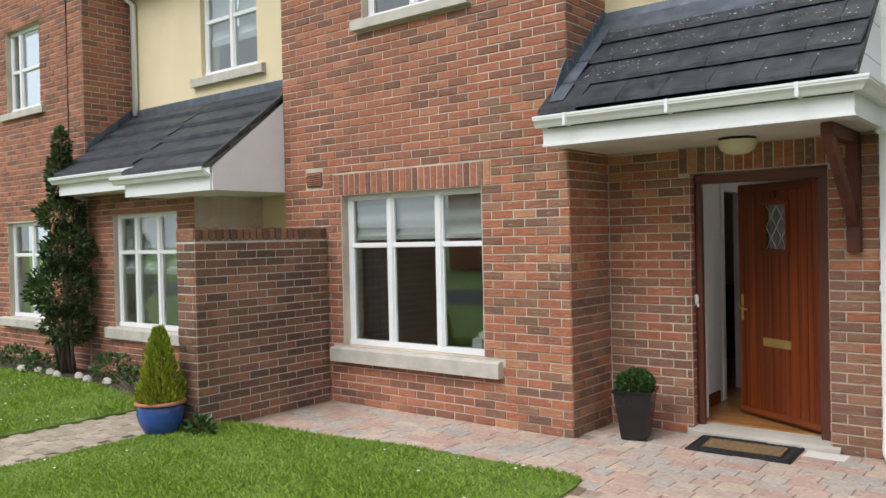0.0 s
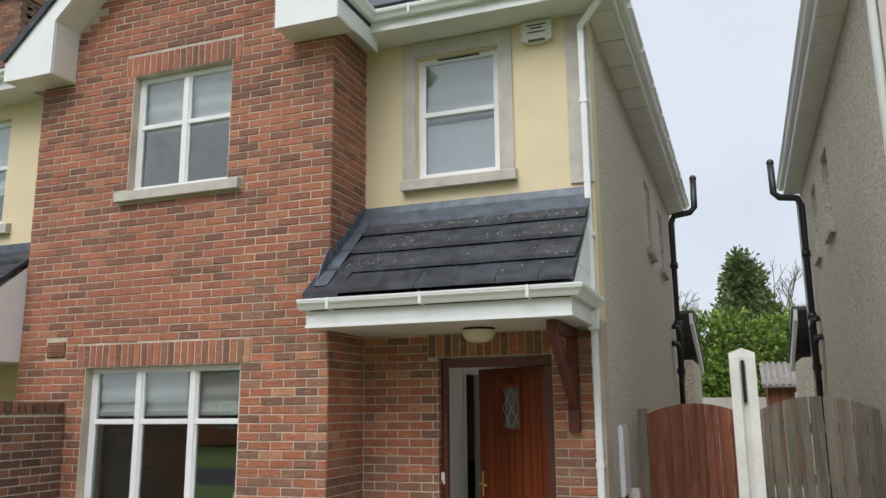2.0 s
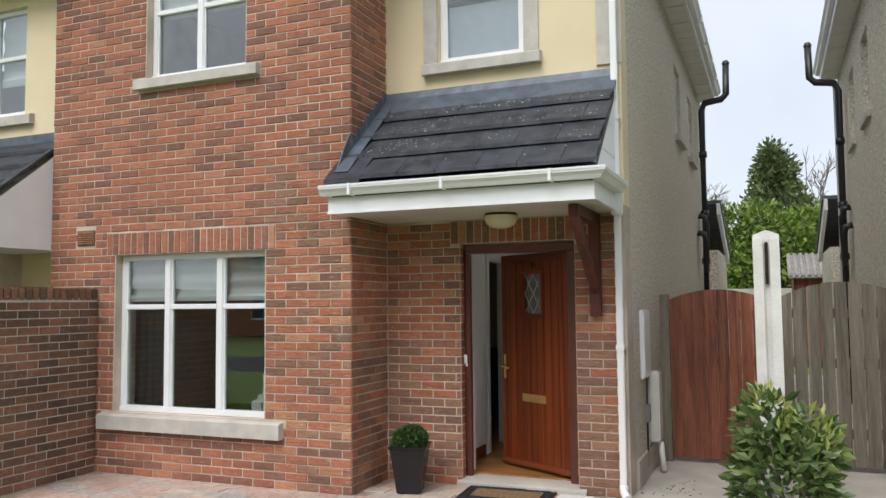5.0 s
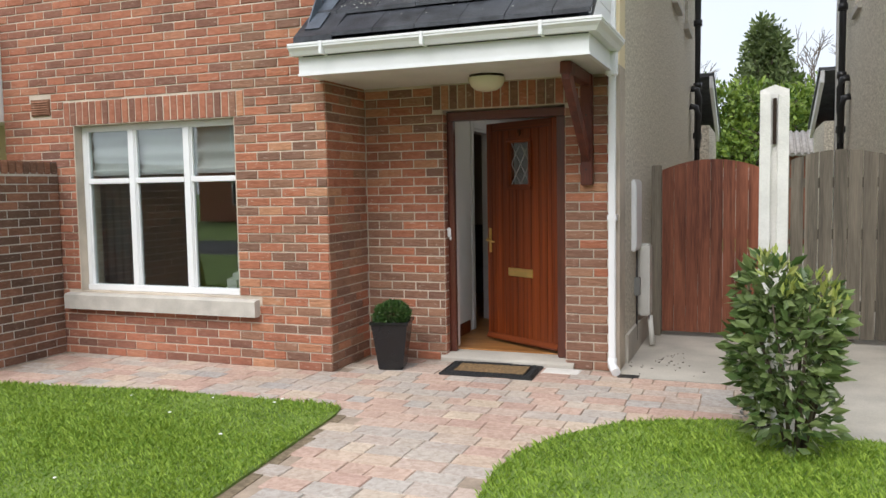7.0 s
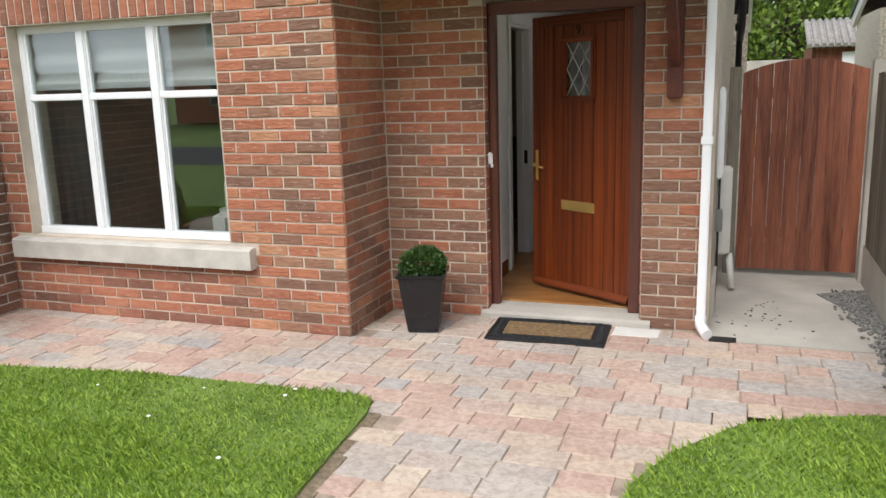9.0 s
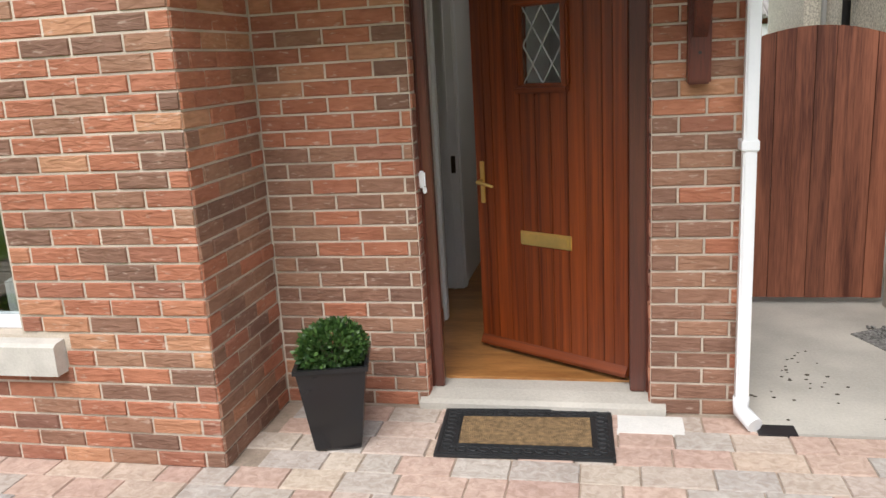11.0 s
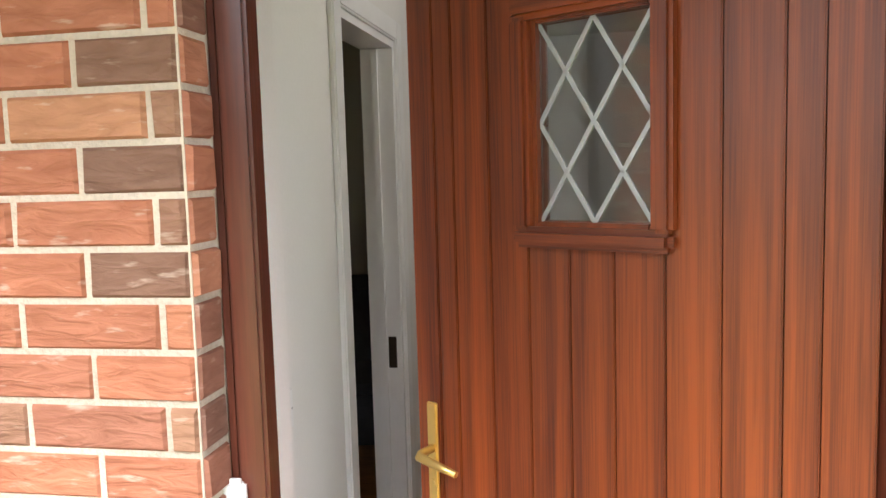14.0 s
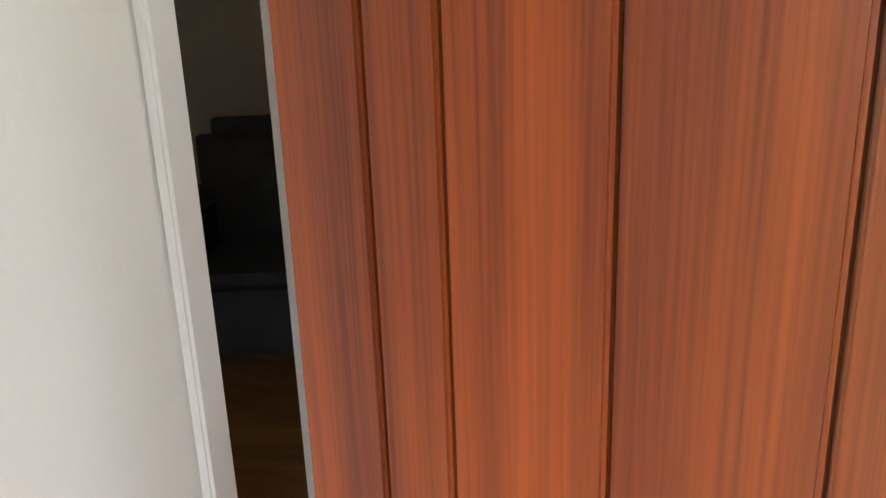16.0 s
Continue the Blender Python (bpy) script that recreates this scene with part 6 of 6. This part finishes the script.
dz_ = bmesh.new()
rd = random.Random(8)
for k in range(170):
    x, y = rd.uniform(-12.5, 1.6), rd.uniform(1.2, 4.6)
    if not (inside((x, y), PL) or inside((x, y), PR) or inside((x, y), PN)) or (x > -6 and rd.random() < 0.5):
        continue
    bmesh.ops.create_icosphere(dz_, subdivisions=1, radius=rd.uniform(0.008, 0.014), matrix=Matrix.LocRotScale((x, y, 0.055), None, (1, 1, 0.4)))
tagged(new("daisies", mesh_of("daisies", dz_, M_WHITEF)), "small white daisies in the lawns", "flowers", kind="stuff")

# debris and gravel stones
gs = bmesh.new()
for k in range(500):
    y = rd.uniform(5.0, 7.3)
    x = 0.21 - abs(rd.gauss(0, 0.06)) - (0.12 if y > 6.5 else 0) * rd.random()
    bmesh.ops.create_icosphere(gs, subdivisions=1, radius=rd.uniform(0.008, 0.018), matrix=Matrix.LocRotScale((x, y, 0.012), Euler((rd.random(), rd.random(), 0)), (1.2, 0.9, 0.7)))
tagged(new("gravel_stones", mesh_of("gravel_stones", gs, M_GRAVEL)), "dark and pale gravel stones beside the fence", "gravel", kind="stuff")
db = bmesh.new()
for k in range(34):
    x, y = rd.gauss(-0.55, 0.16), rd.gauss(6.45, 0.22)
    if x > HX + 0.03 and y > 5.96:
        bmesh.ops.create_icosphere(db, subdivisions=1, radius=rd.uniform(0.004, 0.010), matrix=Matrix.LocRotScale((x, y, 0.003), None, (1.4, 0.8, 0.5)))
tagged(new("debris", mesh_of("debris", db, M_SOIL)), "dark crumbs of dirt on the concrete path", "debris", kind="stuff")
thing("drain_gully", B(HX + 0.01, 5.90, -0.05, HX + 0.17, 6.0, 0.004), M_BLACK, "small dark drain gully under the downpipe", "drain")

# ---- bricks and pavers ----
FACES = [(0, 1, 2, 3), (0, 4, 5, 1), (1, 5, 6, 2), (2, 6, 7, 3), (3, 7, 4, 0)]


def brick_verts(w, h, d, b=0.004):
    """A brick seen from -y, its outer face set in by a small bevel; back at y = 0."""
    return [(b, -d, b), (w - b, -d, b), (w - b, -d, h - b), (b, -d, h - b), (0, 0, 0), (w, 0, 0), (w, 0, h), (0, 0, h)]


BRICK_ME = {}


def rough_verts(w, h, d, rng):
    """The same brick with slightly worn, uneven corners."""
    j = rng.uniform
    return [(x + j(-0.0022, 0.0022), y + j(-0.0012, 0.0012) if y else 0, z + j(-0.0022, 0.0022)) if y else (x, 0, z) for x, y, z in brick_verts(w, h, d)]


def brick_mesh(w, h, d, rng, material):
    k = (round(w, 3), round(h, 3), round(d, 3), rng.randrange(4), material.name)
    if k not in BRICK_ME:
        BRICK_ME[k] = raw_mesh("brick", rough_verts(*k[:3], rng), FACES, material)
    return BRICK_ME[k]


def lay(parent, cells, frame_m, near, rng, name="brick", joined=None, single=None, brown=lambda z: 0.3):
    """cells: (a, z, w, h) on a wall; frame_m maps (a, -out, z) to the world; near: which ones are parts."""
    V, F, count = [], [], 0
    inv = BASE[parent.name].inverted()
    for a, z, w, h in cells:
        d = rng.choice((0.005, 0.006, 0.007, 0.009))
        if near(a, z) and count < 300:
            ob = new(name, brick_mesh(w, h, d, rng, single or (M_BRICK_BROWN if rng.random() < brown(z) else M_BRICK)))
            ob.parent = parent
            ob.matrix_parent_inverse = inv
            ob.matrix_basis = frame_m @ Matrix.Translation((a, 0, z))
            count += 1
        else:
            i = len(V)
            V += [tuple(frame_m @ Vector((a + q[0], q[1], z + q[2]))) for q in rough_verts(w, h, d, rng)]
            F += [tuple(i + k for k in f) for f in FACES]
    if V:
        ob = part("brickwork", raw_mesh("brickwork", V, F, joined or M_BRICK_J), M_BRICK_J, parent)
        ob["kind"] = "stuff"


def courses(a0, a1, z0, z1, holes=(), keep=None, first=0, joint=0.010):
    """Stretcher bond cells between a0 and a1."""
    out = []
    n = int(round((z1 - z0) / C))
    for r in range(n):
        z = z0 + r * C
        x = a0 - (0.1125 if (r + first) % 2 else 0)
        while x < a1 - 0.01:
            p, q = max(x, a0), min(x + 0.215, a1)
            x += 0.225
            segs = [(p, q)]
            for h in holes:
                if z + C * 0.6 > h[2] and z + C * 0.4 < h[3]:
                    segs = [s for p2, q2 in segs for s in ((p2, min(q2, h[0] - 0.004)), (max(p2, h[1] + 0.004), q2))]
            for p2, q2 in segs:
                if q2 - p2 > 0.018 and (keep is None or keep((p2 + q2) / 2, z)):
                    out.append((p2, z, round(q2 - p2, 3), C - joint))
    return out


def soldiers(a0, a1, z0, h=0.215):
    n = int(round((a1 - a0) / C))
    w = (a1 - a0) / n
    return [(a0 + k * w + 0.005, z0 + 0.005, round(w - 0.010, 3), h - 0.008) for k in range(n)]


rk = random.Random(40)


def packs(z):
    """Share of brown bricks by height: the packs of bricks were laid one after another."""
    return 0.72 if z < 1.22 else 0.14 if z < 1.93 else 0.6


front = Matrix.Translation((0, BW, 0))
h1 = (-5.76, -3.80, WIN[3], WIN[3] + 0.215)
h2 = (-5.41, -4.02, UP1[3], UP1[3] + 0.215)
wh1, wh2 = (WIN[0] - 0.006, WIN[1] + 0.006, 0.42, WIN[3] + 0.001), (UP1[0] - 0.006, UP1[1] + 0.006, 3.70, UP1[3])
sill_h1, sill_h2 = (-5.795, -3.71, 0.425, 0.575), (-5.405, -3.965, 3.69, 3.80)
cells = courses(BX0 + 0.003, BX1 - 0.0, 0.0, APEX, [wh1, wh2, h1, h2, sill_h1, sill_h2, (-6.145, -5.91, 2.195, 2.355)],
                keep=lambda a, z: z + C < FOOT + 0.05 or abs(a - CX) < (APEX - z - C) / SL - 0.10)
lay(wall_bay, cells + soldiers(h1[0], h1[1], h1[2]) + soldiers(h2[0], h2[1], h2[2]), front, lambda a, z: a > -3.95 and z < 2.9, rk)
right = Matrix.Translation((BX1, 0, 0)) @ Matrix.Rotation(radians(90), 4, "Z")
cells = courses(BW + 0.003, DW - 0.004, 0.0, 5.17, first=1)
lay(wall_return, cells, right, lambda a, z: z < 2.4, rk, brown=packs)
dfront = Matrix.Translation((0, DW, 0))
hd = (-2.40, -1.20, DOOR[3], DOOR[3] + 0.215)
cells = courses(BX1 + 0.012, DOOR[0] - 0.003, 0.0, 2.33, [hd]) + courses(DOOR[1] + 0.003, HX - 0.035, 0.0, 2.33, [hd])
lay(wall_door, cells + soldiers(hd[0], hd[1], hd[2], 0.205), dfront, lambda a, z: True, rk, brown=packs)
# brick reveals beside the door frame
for x, tn in ((DOOR[0], 90), (DOOR[1], -90)):
    m = Matrix.Translation((x, 0, 0)) @ Matrix.Rotation(radians(tn), 4, "Z")
    s = 1 if tn > 0 else -1
    rv = [(DW + 0.002 if s > 0 else -(DW + 0.078), k * C, 0.076, 0.065) for k in range(28)]
    lay(wall_door, rv, m, lambda a, z: False, rk)
# side of the brick at the house corner
left = Matrix.Translation((BX0, 0, 0)) @ Matrix.Rotation(radians(-90), 4, "Z")
lay(wall_bayleft, courses(-(NC), -(BW + 0.003), 3.3, 5.1), left, lambda a, z: False, rk)
# screen wall
sr = Matrix.Translation((STX1, 0, 0)) @ Matrix.Rotation(radians(90), 4, "Z")
lay(wall_stub, courses(STY + 0.002, BW - 0.015, 0.0, STZ - 0.11) + soldiers(STY + 0.002, BW - 0.015, STZ - 0.12, 0.115), sr, lambda a, z: True, rk, joined=M_OLDBRICK, single=M_OLDBRICK_ONE)
sf = Matrix.Translation((0, STY, 0))
lay(wall_stub, courses(STX0 + 0.002, STX1 - 0.002, 0.0, STZ - 0.11) + [(STX0 + 0.003, STZ - 0.115, 0.26, 0.11)], sf, lambda a, z: True, rk, joined=M_OLDBRICK, single=M_OLDBRICK_ONE)
cap = [(STY + 0.004 + k * C, 0, 0, 0) for k in range(20)]
tops = bmesh.new()
for a, *_ in cap:
    box(tops, STX0 + 0.003, a, STZ - 0.10, STX1 - 0.001, a + 0.064, STZ + rk.uniform(-0.004, 0.004))
part("coping_bricks", tops, M_OLDBRICK, wall_stub)["kind"] = "stuff"
# neighbour's brick
lay(nfront, courses(-9.95, -7.6, 0.0, 2.4, [NWIN, (-9.51, -7.82, 0.47, 0.62)]), Matrix.Translation((0, NW, 0)), lambda a, z: False, rk)
lay(nbay, courses(-14.9, -9.975, 0.0, 7.3, [(-12.2, -11.15, 3.5, 4.80), (-12.3, -11.0, 0.48, 2.0)]), Matrix.Translation((0, NW - 0.02, 0)), lambda a, z: False, rk)
lay(nret, courses(NW - 0.015, NC - 0.003, 2.4, 5.4, first=1), Matrix.Translation((-9.972, 0, 0)) @ Matrix.Rotation(radians(90), 4, "Z"), lambda a, z: False, rk)
# block paving: rows along the house
PVP = [(-2.16, -4.2), (-2.20, 2.0), (-2.26, 2.72), (-2.40, 4.3), (-2.45, 4.47), (-2.62, 4.50), (-3.87, 4.46), (-5.25, 4.27), (-5.85, 4.15), (-5.85, BW), (BX1, BW), (BX1, DW - 0.03), (HX, DW - 0.03), (HX, 5.93), (0.12, 5.93), (0.08, 4.95)] + EDGE_R[::-1]
BL, BD = 0.235, 0.158
PME = {}


def paver_mesh(w, d):
    k = (round(w, 2), round(d, 3))
    if k not in PME:
        b = 0.004
        v = [(b, b, 0.0), (w - b, b, 0.0), (w - b, d - b, 0.0), (b, d - b, 0.0), (0, 0, -0.008), (w, 0, -0.008), (w, d, -0.008), (0, d, -0.008)]
        f = [(0, 1, 2, 3), (4, 5, 1, 0), (5, 6, 2, 1), (6, 7, 3, 2), (7, 4, 0, 3)]
        PME[k] = (v, f, raw_mesh("paver", v, f, M_PAVE))
    return PME[k]


V, F, count = [], [], 0
y = DW - 0.03
row = 0
while y > -3.5:
    y -= BD
    x = -5.9 - (row % 2) * BL * 0.5 + rk.uniform(-0.03, 0.03)
    row += 1
    while x < 0.15:
        w = rk.choice((0.235, 0.235, 0.16, 0.28))
        if inside((x + w / 2, y + BD / 2), PVP) and inside((x + 0.02, y + BD / 2), PVP):
            v, f, me = paver_mesh(w - 0.004, BD - 0.004)
            dz = rk.uniform(-0.003, 0.002)
            if y > 3.6 and x > -4.2 and count < 300:
                ob = new("paver", me)
                ob.parent = path_floor
                ob.matrix_basis = Matrix.Translation((x, y, dz))
                count += 1
            else:
                i = len(V)
                V += [(x + q[0], y + q[1], dz + q[2]) for q in v]
                F += [tuple(i + k for k in q) for q in f]
        x += w
part("paving_blocks", raw_mesh("paving_blocks", V, F, M_PAVE_J), M_PAVE_J, path_floor)["kind"] = "stuff"
V, F = [], []
y, row = 5.2, 0
while y > 0:
    y -= 0.11
    row += 1
    x = -7.15 + (row % 2) * 0.1
    while x < -6.25:
        v, f, me = paver_mesh(0.196, 0.106)
        dz = rk.uniform(-0.006, 0.003)
        i = len(V)
        V += [(x + q[0], y + q[1], dz + q[2]) for q in v]
        F += [tuple(i + k for k in q) for q in f]
        x += 0.2
part("paving_blocks", raw_mesh("paving_blocks", V, F, M_OLDPAVE), M_OLDPAVE, npath)["kind"] = "stuff"
